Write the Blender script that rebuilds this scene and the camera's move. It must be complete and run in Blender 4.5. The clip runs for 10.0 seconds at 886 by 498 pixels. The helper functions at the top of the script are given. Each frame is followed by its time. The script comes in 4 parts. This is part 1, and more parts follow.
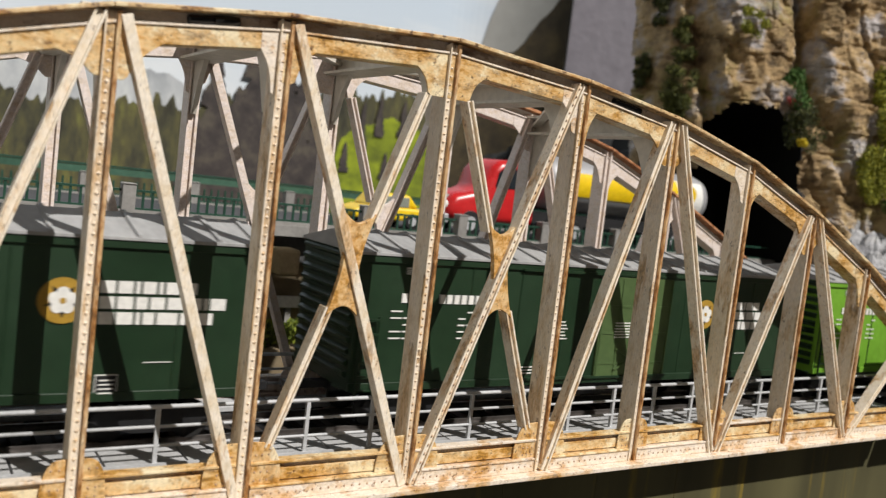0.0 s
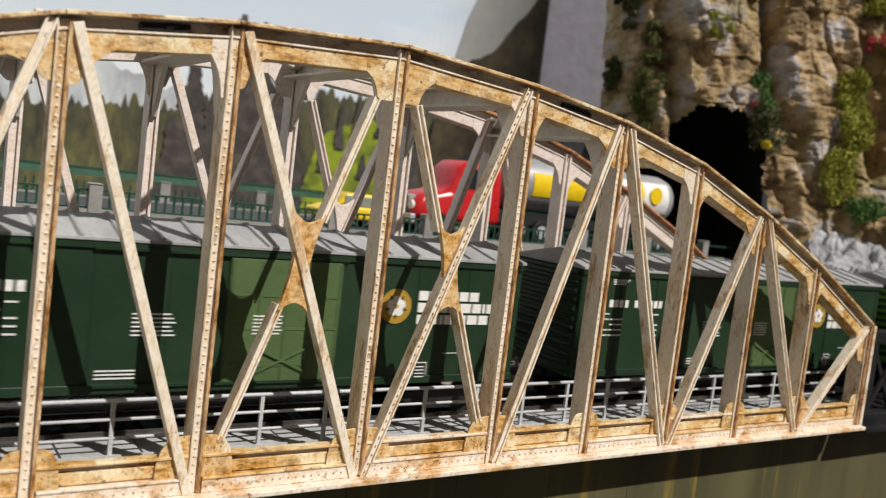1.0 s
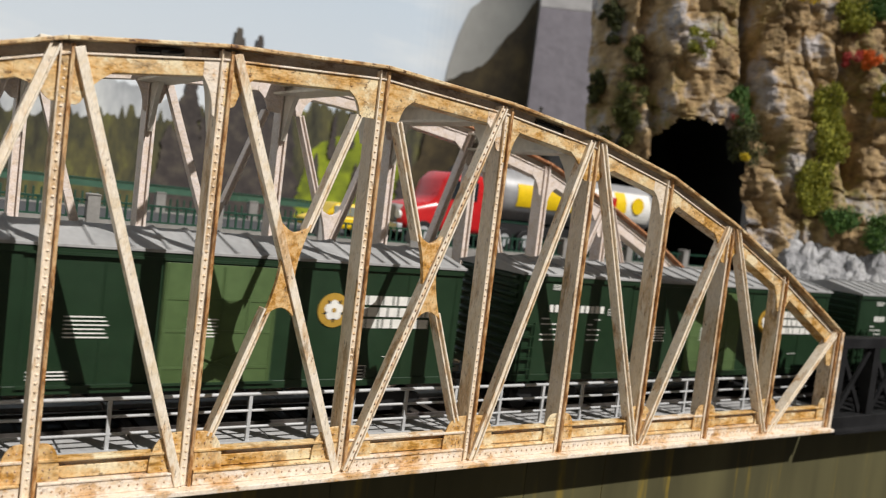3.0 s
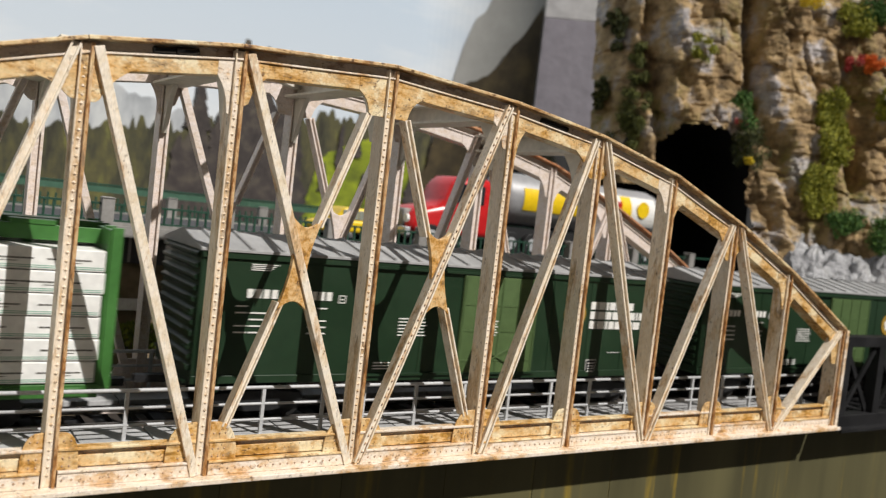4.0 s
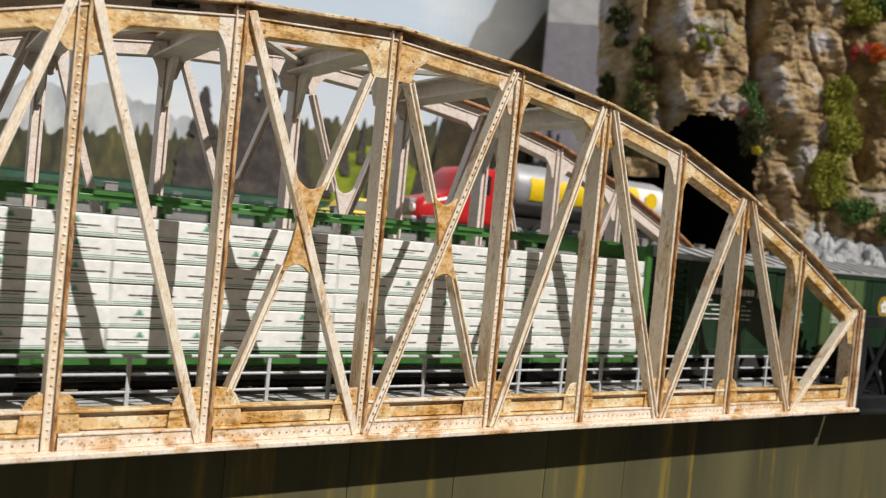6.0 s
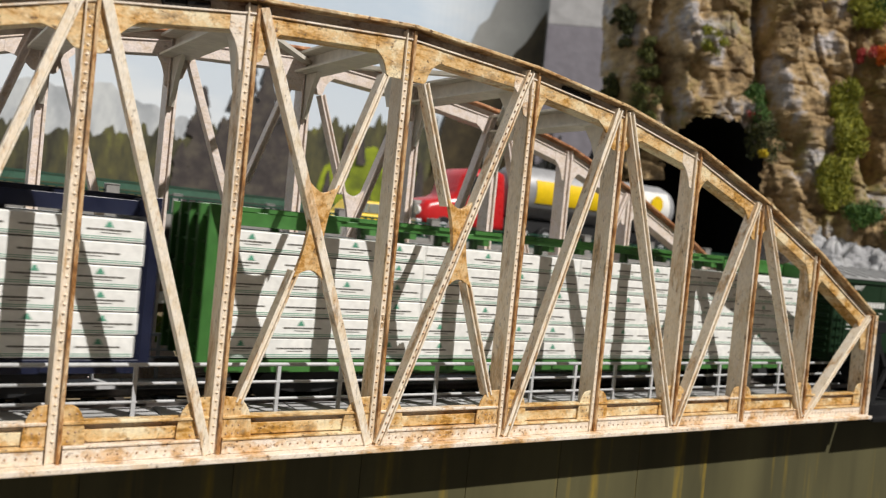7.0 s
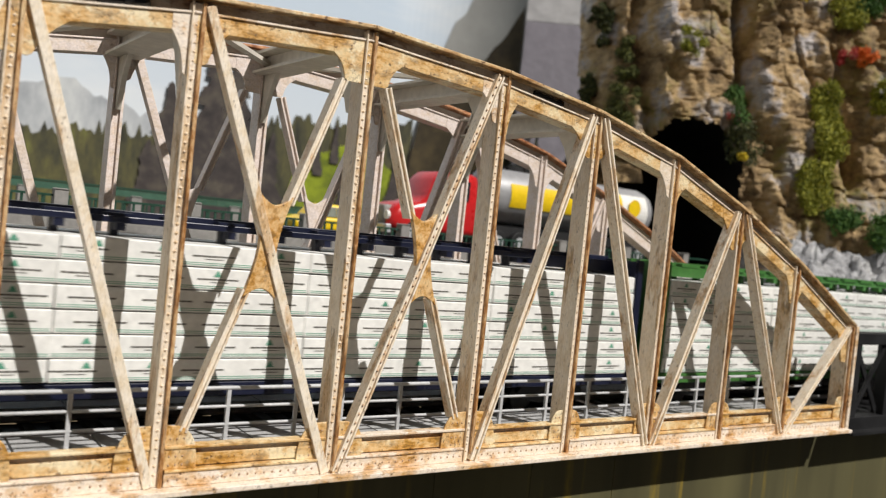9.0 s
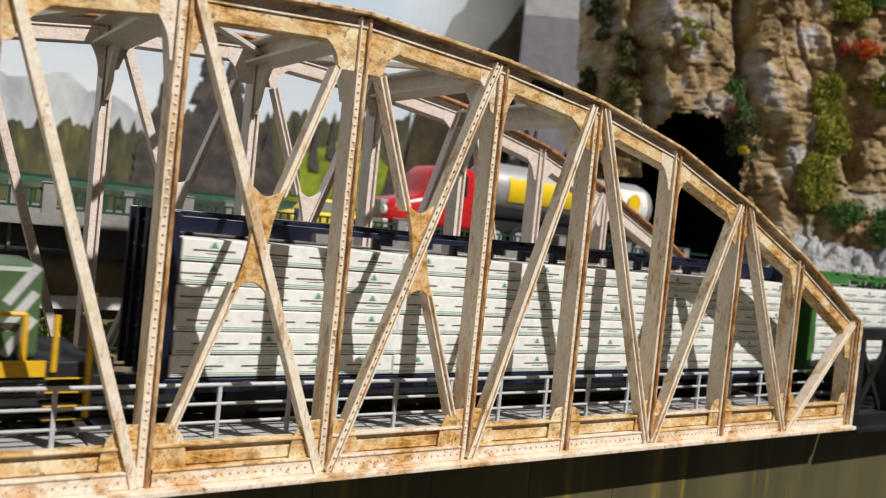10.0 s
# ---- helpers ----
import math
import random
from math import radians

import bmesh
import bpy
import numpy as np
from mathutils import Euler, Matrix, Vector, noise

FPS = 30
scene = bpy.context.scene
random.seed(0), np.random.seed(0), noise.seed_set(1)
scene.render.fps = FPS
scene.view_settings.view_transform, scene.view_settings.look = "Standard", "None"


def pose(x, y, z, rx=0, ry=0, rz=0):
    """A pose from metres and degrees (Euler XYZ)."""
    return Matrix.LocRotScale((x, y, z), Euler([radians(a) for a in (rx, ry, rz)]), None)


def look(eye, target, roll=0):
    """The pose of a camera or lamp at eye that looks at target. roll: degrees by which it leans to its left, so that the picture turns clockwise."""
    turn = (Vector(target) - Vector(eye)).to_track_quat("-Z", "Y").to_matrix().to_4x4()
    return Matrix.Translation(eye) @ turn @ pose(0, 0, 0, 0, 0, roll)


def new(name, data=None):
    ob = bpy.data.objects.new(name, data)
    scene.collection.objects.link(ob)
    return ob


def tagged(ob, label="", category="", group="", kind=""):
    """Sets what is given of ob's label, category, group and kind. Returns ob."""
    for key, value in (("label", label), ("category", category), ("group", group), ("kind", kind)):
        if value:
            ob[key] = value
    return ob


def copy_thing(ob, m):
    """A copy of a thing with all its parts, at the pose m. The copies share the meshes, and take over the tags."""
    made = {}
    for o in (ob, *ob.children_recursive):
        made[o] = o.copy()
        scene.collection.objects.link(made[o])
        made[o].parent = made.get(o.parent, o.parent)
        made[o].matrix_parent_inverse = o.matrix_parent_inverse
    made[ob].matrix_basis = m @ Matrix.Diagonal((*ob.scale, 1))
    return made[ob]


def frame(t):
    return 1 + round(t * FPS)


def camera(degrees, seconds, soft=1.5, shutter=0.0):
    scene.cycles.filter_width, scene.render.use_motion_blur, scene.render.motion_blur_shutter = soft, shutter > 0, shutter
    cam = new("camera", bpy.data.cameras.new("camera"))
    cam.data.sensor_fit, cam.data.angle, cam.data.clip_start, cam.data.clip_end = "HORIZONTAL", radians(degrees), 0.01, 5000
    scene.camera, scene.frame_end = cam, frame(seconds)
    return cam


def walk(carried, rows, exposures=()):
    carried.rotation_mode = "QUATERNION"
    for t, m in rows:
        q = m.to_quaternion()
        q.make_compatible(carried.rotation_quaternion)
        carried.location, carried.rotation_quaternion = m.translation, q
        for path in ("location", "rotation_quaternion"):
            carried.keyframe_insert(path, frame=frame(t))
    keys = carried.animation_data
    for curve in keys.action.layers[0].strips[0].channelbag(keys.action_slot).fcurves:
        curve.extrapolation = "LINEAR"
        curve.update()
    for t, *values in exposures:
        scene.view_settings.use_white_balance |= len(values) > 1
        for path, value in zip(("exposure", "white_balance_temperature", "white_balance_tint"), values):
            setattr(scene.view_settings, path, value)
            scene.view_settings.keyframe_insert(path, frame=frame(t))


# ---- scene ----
# A model railway at 1:87. Sizes below are written in full-size metres and scaled by S.
S = 1 / 87.0
Z0 = 1.15          # height of the bridge's foot above the hall floor


def W(x, y, z):
    return Vector((S * x, S * y, S * z + Z0))


def at(x, y, z, rx=0, ry=0, rz=0):
    return pose(S * x, S * y, S * z + Z0, rx, ry, rz)


# ---- camera ----
cam = camera(55.2, 10.0, soft=1.25, shutter=0.3)
cam.data.dof.use_dof = True
cam.data.dof.focus_distance = 0.235
cam.data.dof.aperture_fstop = 22.0
EYES = [
    (0.0, (-9.527, -15.031, 6.572), (-8.439, -13.359, 6.42), 6.7),
    (0.5, (-9.278, -15.523, 6.626), (-8.178, -13.859, 6.476), 6.7),
    (1.0, (-9.159, -16.012, 6.702), (-8.049, -14.355, 6.553), 6.8),
    (1.5, (-9.377, -16.514, 6.79), (-8.26, -14.861, 6.642), 6.9),
    (2.0, (-9.426, -16.892, 6.798), (-8.307, -15.24, 6.653), 7.0),
    (2.5, (-9.375, -17.068, 6.848), (-8.256, -15.417, 6.708), 7.0),
    (4.0, (-9.701, -17.599, 6.405), (-8.6, -15.931, 6.308), 6.5),
    (4.5, (-9.621, -17.793, 5.877), (-8.527, -16.121, 5.792), 6.2),
    (5.0, (-9.515, -17.874, 5.507), (-8.427, -16.197, 5.441), 5.9),
    (5.5, (-9.492, -17.779, 5.23), (-8.407, -16.099, 5.18), 5.6),
    (6.0, (-9.407, -17.391, 4.972), (-8.323, -15.711, 4.93), 5.5),
    (7.5, (-9.582, -16.361, 5.084), (-8.473, -14.697, 5.046), 5.8),
    (8.0, (-9.358, -16.116, 5.293), (-8.238, -14.46, 5.253), 5.9),
    (8.5, (-8.869, -15.959, 5.493), (-7.739, -14.31, 5.451), 5.9),
    (9.0, (-8.611, -15.858, 5.474), (-7.474, -14.213, 5.428), 5.9),
    (9.5, (-8.54, -15.668, 5.374), (-7.402, -14.024, 5.326), 5.8),
    (10.0, (-8.294, -15.496, 5.365), (-7.154, -13.853, 5.314), 5.8),
]
walk(cam, [(t, look(W(*e), W(*a), r)) for t, e, a, r in EYES])

# ---- light ----
sun = new("sun", bpy.data.lights.new("sun", "SUN"))
sun.data.energy, sun.data.angle, sun.data.color = 4.8, radians(0.9), (1.0, 0.96, 0.91)
sun.matrix_world = look((0, 0, 0), (-0.56, 1.45, -1.68))
world = bpy.data.worlds.new("hall")
scene.world = world
world.use_nodes = True
world.node_tree.nodes["Background"].inputs[0].default_value = (1.0, 0.955, 0.92, 1)
world.node_tree.nodes["Background"].inputs[1].default_value = 0.045
scene.view_settings.exposure = 0.0


# ---- materials ----
def node_mat(name):
    m = bpy.data.materials.new(name)
    m.use_nodes = True
    n, l = m.node_tree.nodes, m.node_tree.links
    return m, n, l, n["Principled BSDF"]


def coords(n, l, size, stretch=(1, 1, 1), shift=True):
    """Object coordinates in units of size (full-size metres), shifted at random from object to object."""
    tc, mp = n.new("ShaderNodeTexCoord"), n.new("ShaderNodeMapping")
    k = 1 / (S * size)
    mp.inputs["Scale"].default_value = [k * s for s in stretch]
    l.new(tc.outputs["Object"], mp.inputs["Vector"])
    if shift:
        oi, mul = n.new("ShaderNodeObjectInfo"), n.new("ShaderNodeMath")
        mul.operation, mul.inputs[1].default_value = "MULTIPLY", 37.0
        l.new(oi.outputs["Random"], mul.inputs[0])
        l.new(mul.outputs[0], mp.inputs["Location"])
    return mp.outputs[0]


def noise_tex(n, l, vec, scale=1.0, detail=4, rough=0.55):
    t = n.new("ShaderNodeTexNoise")
    t.inputs["Scale"].default_value, t.inputs["Detail"].default_value, t.inputs["Roughness"].default_value = scale, detail, rough
    l.new(vec, t.inputs["Vector"])
    return t.outputs["Fac"]


def ramp(n, l, fac, *stops):
    r = n.new("ShaderNodeValToRGB")
    e = r.color_ramp.elements
    while len(e) < len(stops):
        e.new(0.5)
    for el, (p, c) in zip(e, stops):
        el.position = p
        el.color = (*c, 1) if len(c) == 3 else (c[0], c[0], c[0], 1)
    l.new(fac, r.inputs["Fac"])
    return r.outputs["Color"]


def mix(n, l, fac, a, b, mode="MIX"):
    m = n.new("ShaderNodeMix")
    m.data_type, m.blend_type = "RGBA", mode
    for sock, v in ((m.inputs[0], fac), (m.inputs[6], a), (m.inputs[7], b)):
        if isinstance(v, (int, float)):
            sock.default_value = v
        elif isinstance(v, tuple):
            sock.default_value = (*v, 1)
        else:
            l.new(v, sock)
    return m.outputs[2]


def bump(n, l, b, height, strength, dist):
    bp = n.new("ShaderNodeBump")
    bp.inputs["Strength"].default_value, bp.inputs["Distance"].default_value = strength, dist * S
    l.new(height, bp.inputs["Height"])
    l.new(bp.outputs[0], b.inputs["Normal"])


def paint(name, base, rough=0.5, vary=0.25, size=1.0, metal=0.0, bumps=0.15, stretch=(1, 1, 1), tint=None):
    """A plain surface with two scales of grain and wear."""
    m, n, l, b = node_mat(name)
    big = noise_tex(n, l, coords(n, l, size, stretch), 1.0, 5)
    fine = noise_tex(n, l, coords(n, l, size * 0.12, stretch), 1.0, 3)
    lo = tuple(c * (1 - vary) for c in base)
    hi = tint or tuple(min(1, c * (1 + vary)) for c in base)
    c1 = ramp(n, l, big, (0.3, lo), (0.7, hi))
    g = ramp(n, l, fine, (0.3, (0.82,)), (0.7, (1.0,)))
    l.new(mix(n, l, 1.0, c1, g, "MULTIPLY"), b.inputs["Base Color"])
    l.new(ramp(n, l, big, (0.2, (max(0.05, rough - 0.12),)), (0.8, (min(1, rough + 0.12),))), b.inputs["Roughness"])
    b.inputs["Metallic"].default_value = metal
    if bumps:
        bump(n, l, b, fine, bumps, size * 0.05)
    return m


def rusty(name, amount, cream=(0.84, 0.76, 0.60), rust=(0.50, 0.27, 0.062), stretch=(1, 1, 1), shift=True, chips=0.59):
    """Cream bridge paint with an ochre wash, streaked rust, drawn-out grain and dark chips."""
    m, n, l, b = node_mat(name)
    big = noise_tex(n, l, coords(n, l, 0.9, stretch, shift), 1.0, 7, 0.68)
    mid = noise_tex(n, l, coords(n, l, 0.24, (stretch[0] * 0.7, 1, stretch[2] * 1.4), shift), 1.0, 8, 0.76)
    fine = noise_tex(n, l, coords(n, l, 0.05, stretch, shift), 1.0, 3)
    chip = noise_tex(n, l, coords(n, l, 0.10, (stretch[0] * 0.9, 1, stretch[2]), shift), 1.0, 5, 0.75)
    chalk = ramp(n, l, mid, (0.34, tuple(c * f for c, f in zip(cream, (0.84, 0.76, 0.62)))), (0.46, tuple(c * f for c, f in zip(cream, (0.95, 0.92, 0.86)))), (0.56, cream))
    a = 0.66 - 0.34 * amount
    wash = ramp(n, l, big, (a, (0.0,)), (a + 0.05, (0.65,)), (a + 0.15, (0.97,)))
    grain = ramp(n, l, mid, (0.38, (0.2,)), (0.54, (1.0,)))
    mask = mix(n, l, 1.0, wash, grain, "MULTIPLY")
    tone = ramp(n, l, mid, (0.38, tuple(min(1, c * 1.35) for c in rust)), (0.52, rust), (0.62, tuple(c * 0.42 for c in rust)))
    col = mix(n, l, mask, chalk, tone)
    spots = ramp(n, l, chip, (chips, (0.0,)), (chips + 0.05, (0.9,)))
    where = ramp(n, l, big, (a - 0.2, (0.0,)), (a + 0.06, (1.0,)))
    col = mix(n, l, mix(n, l, 1.0, spots, where, "MULTIPLY"), col, (0.085, 0.033, 0.012))
    col = mix(n, l, 1.0, col, ramp(n, l, fine, (0.3, (0.80,)), (0.65, (1.0,))), "MULTIPLY")
    l.new(col, b.inputs["Base Color"])
    l.new(ramp(n, l, mid, (0.35, (0.26,)), (0.65, (0.6,))), b.inputs["Roughness"])
    bump(n, l, b, mid, 0.6, 0.03)
    return m


M_CREAM = rusty("bridge_paint_light", 0.46, cream=(0.90, 0.79, 0.67), rust=(0.60, 0.30, 0.05), stretch=(0.75, 1, 1), shift=False)
M_DIAG = rusty("bridge_paint_diagonal", 0.36, cream=(0.93, 0.83, 0.69), rust=(0.54, 0.27, 0.05), stretch=(1.6, 1.6, 0.5))
M_FLANGE = rusty("bridge_paint_flange", 0.95, cream=(0.86, 0.68, 0.44), rust=(0.40, 0.16, 0.03), stretch=(2, 2, 0.35))
M_POST = rusty("bridge_paint_post", 0.42, cream=(0.90, 0.78, 0.63), stretch=(1.6, 1.6, 0.4))
M_RUST = rusty("bridge_paint_rusty", 0.74, cream=(0.92, 0.78, 0.52), rust=(0.60, 0.29, 0.036), stretch=(0.8, 1, 1), shift=False)
M_PLATE = rusty("bridge_paint_plate", 0.90, cream=(0.92, 0.77, 0.52), rust=(0.60, 0.28, 0.036), stretch=(1.4, 1, 0.7), shift=False)
M_COVER = rusty("bridge_paint_cover", 0.72, cream=(0.90, 0.75, 0.48), rust=(0.44, 0.20, 0.04), stretch=(0.6, 1, 1), shift=False, chips=0.56)
# Cream greyed to paint the recess's shade into the web; the rust is wear.
M_WEBSHADE = rusty("bridge_paint_web_shade", 0.40, cream=(0.60, 0.53, 0.45), rust=(0.20, 0.09, 0.035), stretch=(0.6, 1, 1), shift=False)
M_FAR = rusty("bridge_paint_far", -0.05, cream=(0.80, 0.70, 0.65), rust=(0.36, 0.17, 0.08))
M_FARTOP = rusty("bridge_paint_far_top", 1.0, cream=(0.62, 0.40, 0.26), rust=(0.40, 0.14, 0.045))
M_STRUT = paint("strut_paint", (0.74, 0.69, 0.60), 0.6, 0.12, 2.0)
M_RIVET = paint("rivet_paint", (0.46, 0.31, 0.20), 0.6, 0.4, 0.4)
M_BLACK = paint("black_plastic", (0.007, 0.007, 0.008), 0.62, 0.3, 1.0)
M_SLOT = paint("slot_black", (0.01, 0.01, 0.01), 0.18, 0.3, 0.3)
M_GREEN = paint("boxcar_green", (0.0115, 0.033, 0.0135), 0.42, 0.15, 3.0, bumps=0.05)
M_DOOR = paint("door_green", (0.075, 0.125, 0.042), 0.5, 0.12, 2.0, bumps=0.05)
M_ROOF = paint("car_roof_grey", (0.36, 0.36, 0.36), 0.6, 0.2, 1.5, stretch=(1.5, 0.4, 1))
M_WHITE = paint("white_lettering", (0.80, 0.79, 0.75), 0.6, 0.06, 1.0, bumps=0)
M_OCHRE = paint("ochre_emblem", (0.42, 0.25, 0.03), 0.55, 0.12, 1.0, bumps=0)
M_YELLOW = paint("yellow_paint", (0.72, 0.42, 0.015), 0.45, 0.12, 1.0, bumps=0)
M_CBGREEN = paint("flatcar_green", (0.048, 0.162, 0.034), 0.42, 0.2, 1.5, bumps=0.05)
M_CBBLUE = paint("flatcar_blue", (0.007, 0.010, 0.030), 0.35, 0.25, 1.5, bumps=0.05)
M_WRAP = paint("lumber_wrap", (0.83, 0.83, 0.80), 0.55, 0.05, 1.5, bumps=0.1)
M_PGREEN = paint("print_green", (0.10, 0.33, 0.22), 0.6, 0.1, 0.6, bumps=0)
M_PBLACK = paint("print_black", (0.11, 0.105, 0.09), 0.6, 0.2, 0.5, bumps=0)
M_DECK = paint("walkway_grey", (0.46, 0.46, 0.46), 0.7, 0.18, 0.9)
M_RAIL = paint("railing_grey", (0.52, 0.53, 0.54), 0.5, 0.12, 0.6)
M_STEEL = paint("rail_steel", (0.30, 0.27, 0.25), 0.4, 0.2, 0.5, metal=0.8)
M_WHEEL = paint("wheel_black_steel", (0.012, 0.011, 0.010), 0.6, 0.3, 0.5)
M_TIE = paint("tie_brown", (0.035, 0.026, 0.02), 0.9, 0.4, 0.5)
M_ROADGREEN = paint("railing_green", (0.014, 0.058, 0.036), 0.45, 0.15, 1.0, bumps=0)
M_CONC = paint("concrete", (0.27, 0.26, 0.245), 0.85, 0.15, 1.2)
M_GIRDER = paint("girder_grey", (0.06, 0.06, 0.062), 0.6, 0.3, 1.0)
M_ASPHALT = paint("asphalt", (0.055, 0.055, 0.058), 0.9, 0.2, 1.0)
M_RED = paint("truck_red", (0.56, 0.018, 0.02), 0.3, 0.08, 2.0, bumps=0)
M_SILVER = paint("tank_silver", (0.55, 0.56, 0.58), 0.4, 0.08, 2.0, metal=0.3, bumps=0)
M_TANK = paint("tank_grey", (0.36, 0.36, 0.37), 0.5, 0.1, 2.0, metal=0.1, bumps=0)
M_TRUCKY = paint("tank_yellow", (0.85, 0.58, 0.01), 0.4, 0.06, 2.0, bumps=0)
M_CARWIN = paint("pale_window", (0.26, 0.28, 0.24), 0.2, 0.1, 0.6, bumps=0)
M_PANEL = paint("railing_panel_green", (0.06, 0.13, 0.09), 0.3, 0.2, 1.5, bumps=0)
M_LOCO = paint("loco_green", (0.075, 0.13, 0.055), 0.4, 0.15, 1.5, bumps=0)
M_GLASS = paint("dark_glass", (0.02, 0.025, 0.03), 0.08, 0.2, 1.0, bumps=0)


# ---- mesh helpers ----
def box(bm, x0, x1, y0, y1, z0, z1):
    v = [bm.verts.new((x, y, z)) for x in (x0, x1) for y in (y0, y1) for z in (z0, z1)]
    for f in ((0, 1, 3, 2), (4, 6, 7, 5), (0, 4, 5, 1), (2, 3, 7, 6), (0, 2, 6, 4), (1, 5, 7, 3)):
        bm.faces.new([v[i] for i in f])


def prism(bm, pts, y0, y1):
    """A polygon in x, z drawn out along y."""
    a = [bm.verts.new((x, y0, z)) for x, z in pts]
    b = [bm.verts.new((x, y1, z)) for x, z in pts]
    bm.faces.new(a)
    bm.faces.new(b[::-1])
    k = len(pts)
    for i in range(k):
        j = (i + 1) % k
        bm.faces.new((a[j], a[i], b[i], b[j]))


def prism_x(bm, pts, x0, x1):
    """A polygon in y, z drawn out along x."""
    a = [bm.verts.new((x0, y, z)) for y, z in pts]
    b = [bm.verts.new((x1, y, z)) for y, z in pts]
    bm.faces.new(a)
    bm.faces.new(b[::-1])
    k = len(pts)
    for i in range(k):
        j = (i + 1) % k
        bm.faces.new((a[j], a[i], b[i], b[j]))


def slant(bm, p, q, lo, hi, y0, y1):
    """A bar from p to q in x, z, from lo to hi across its line."""
    d = Vector((q[0] - p[0], q[1] - p[1])).normalized()
    nx, nz = -d.y, d.x
    prism(bm, [(p[0] + nx * lo, p[1] + nz * lo), (q[0] + nx * lo, q[1] + nz * lo), (q[0] + nx * hi, q[1] + nz * hi), (p[0] + nx * hi, p[1] + nz * hi)], y0, y1)


def rod(bm, p, q, r, seg=8, r2=None):
    p, q = Vector(p), Vector(q)
    m = Matrix.Translation((p + q) / 2) @ (q - p).to_track_quat("Z", "Y").to_matrix().to_4x4()
    bmesh.ops.create_cone(bm, cap_ends=True, segments=seg, radius1=r, radius2=r if r2 is None else r2, depth=(q - p).length, matrix=m)


def disc_y(bm, x, y, z, r, seg=20, depth=0.02):
    rod(bm, (x, y, z), (x, y - depth, z), r, seg)


def mesh_of(name, bm, material, bev=0.0, smooth=False):
    bmesh.ops.recalc_face_normals(bm, faces=bm.faces)
    if bev:
        bmesh.ops.bevel(bm, geom=[e for e in bm.edges if len(e.link_faces) == 2 and e.calc_face_angle(0) > 0.6], offset=bev, segments=2, affect="EDGES", profile=0.5)
    bmesh.ops.scale(bm, vec=(S, S, S), verts=bm.verts)
    me = bpy.data.meshes.new(name)
    if smooth:
        for f in bm.faces:
            f.smooth = True
    bm.to_mesh(me)
    bm.free()
    me.materials.append(material)
    return me


def part(name, bm, material, parent=None, label="", bev=0.0, smooth=False, loc=None):
    me = bm if isinstance(bm, bpy.types.Mesh) else mesh_of(name, bm, material, bev, smooth)
    ob = new(name, me)
    ob.parent = parent
    if loc:
        ob.location = Vector(loc) * S
    if label:
        ob["label"] = label
    return ob


def thing(name, label, category, m=None, group="", kind=""):
    ob = new(name)
    ob.empty_display_size = 0.01
    ob.matrix_world = m or Matrix.Identity(4)
    return tagged(ob, label, category, group, kind)


def B():
    return bmesh.new()


ORIGIN = at(0, 0, 0)

# ---- the railway bridge ----
XS = [-19.75, -16.2, -13.01, -9.88, -6.70, -3.68, 0.0, 3.66, 6.77, 9.91, 13.01, 16.2, 19.75]
TOP = {0: 9.45, 1: 9.2, 2: 8.77, 3: 8.04, 4: 6.9, 5: 5.46, 6: 3.55}
ZT = [TOP[abs(i - 6)] for i in range(13)]
ZT[3] = 7.85
YF = 5.6            # the far truss stands this far behind the near one


def rivet_row(bm, pts, r=0.03, h=0.03):
    for x, y, z in pts:
        a = [bm.verts.new((x + r * c, y, z + r * s)) for c, s in ((1, 0), (0, 1), (-1, 0), (0, -1))]
        t = bm.verts.new((x, y - h, z))
        for i in range(4):
            bm.faces.new((a[i], a[(i + 1) % 4], t))


def bridge_post(parent, x, z, y, m, near):
    bm = B()
    box(bm, x - 0.125, x + 0.12, y + 0.05, y + 0.53, 0.06, z)
    po = part("post", bm, m, parent, bev=0.012)
    for k, w in ((-0.13, 0.035), (0.065, 0.07)):
        bm = B()
        box(bm, x + k, x + k + w, y - 0.03, y + 0.05, 0.0, z + 0.02)
        part("flange", bm, M_FLANGE if near and k > 0 else m, po, bev=0.01)
    if near:
        rv = B()
        rivet_row(rv, [(x - 0.018, y + 0.05, 0.3 + 0.17 * k) for k in range(int((z - 0.5) / 0.17))], 0.046, 0.035)
        tagged(part("rivets", rv, m, po), kind="stuff")


def diagonal(parent, p, q, y, m, w=0.1, ribs=True, rivets=False):
    bm = B()
    slant(bm, p, q, -w, w, y - (0.03 if ribs else 0.055), y + 0.24)
    d = part("diagonal", bm, m, parent, bev=0.012)
    if ribs:
        for lo, hi in ((-w, -w + 0.045), (w - 0.045, w)):
            bm = B()
            slant(bm, p, q, lo, hi, y - 0.09, y - 0.03)
            part("flange", bm, m, d, bev=0.008)
    if rivets:
        rv = B()
        ln = math.dist(p, q)
        k = int(ln / 0.2)
        rivet_row(rv, [(p[0] + (q[0] - p[0]) * (i + 0.5) / k, y - 0.03, p[1] + (q[1] - p[1]) * (i + 0.5) / k) for i in range(k)], 0.045, 0.045)
        tagged(part("rivets", rv, M_RIVET, d), kind="stuff")


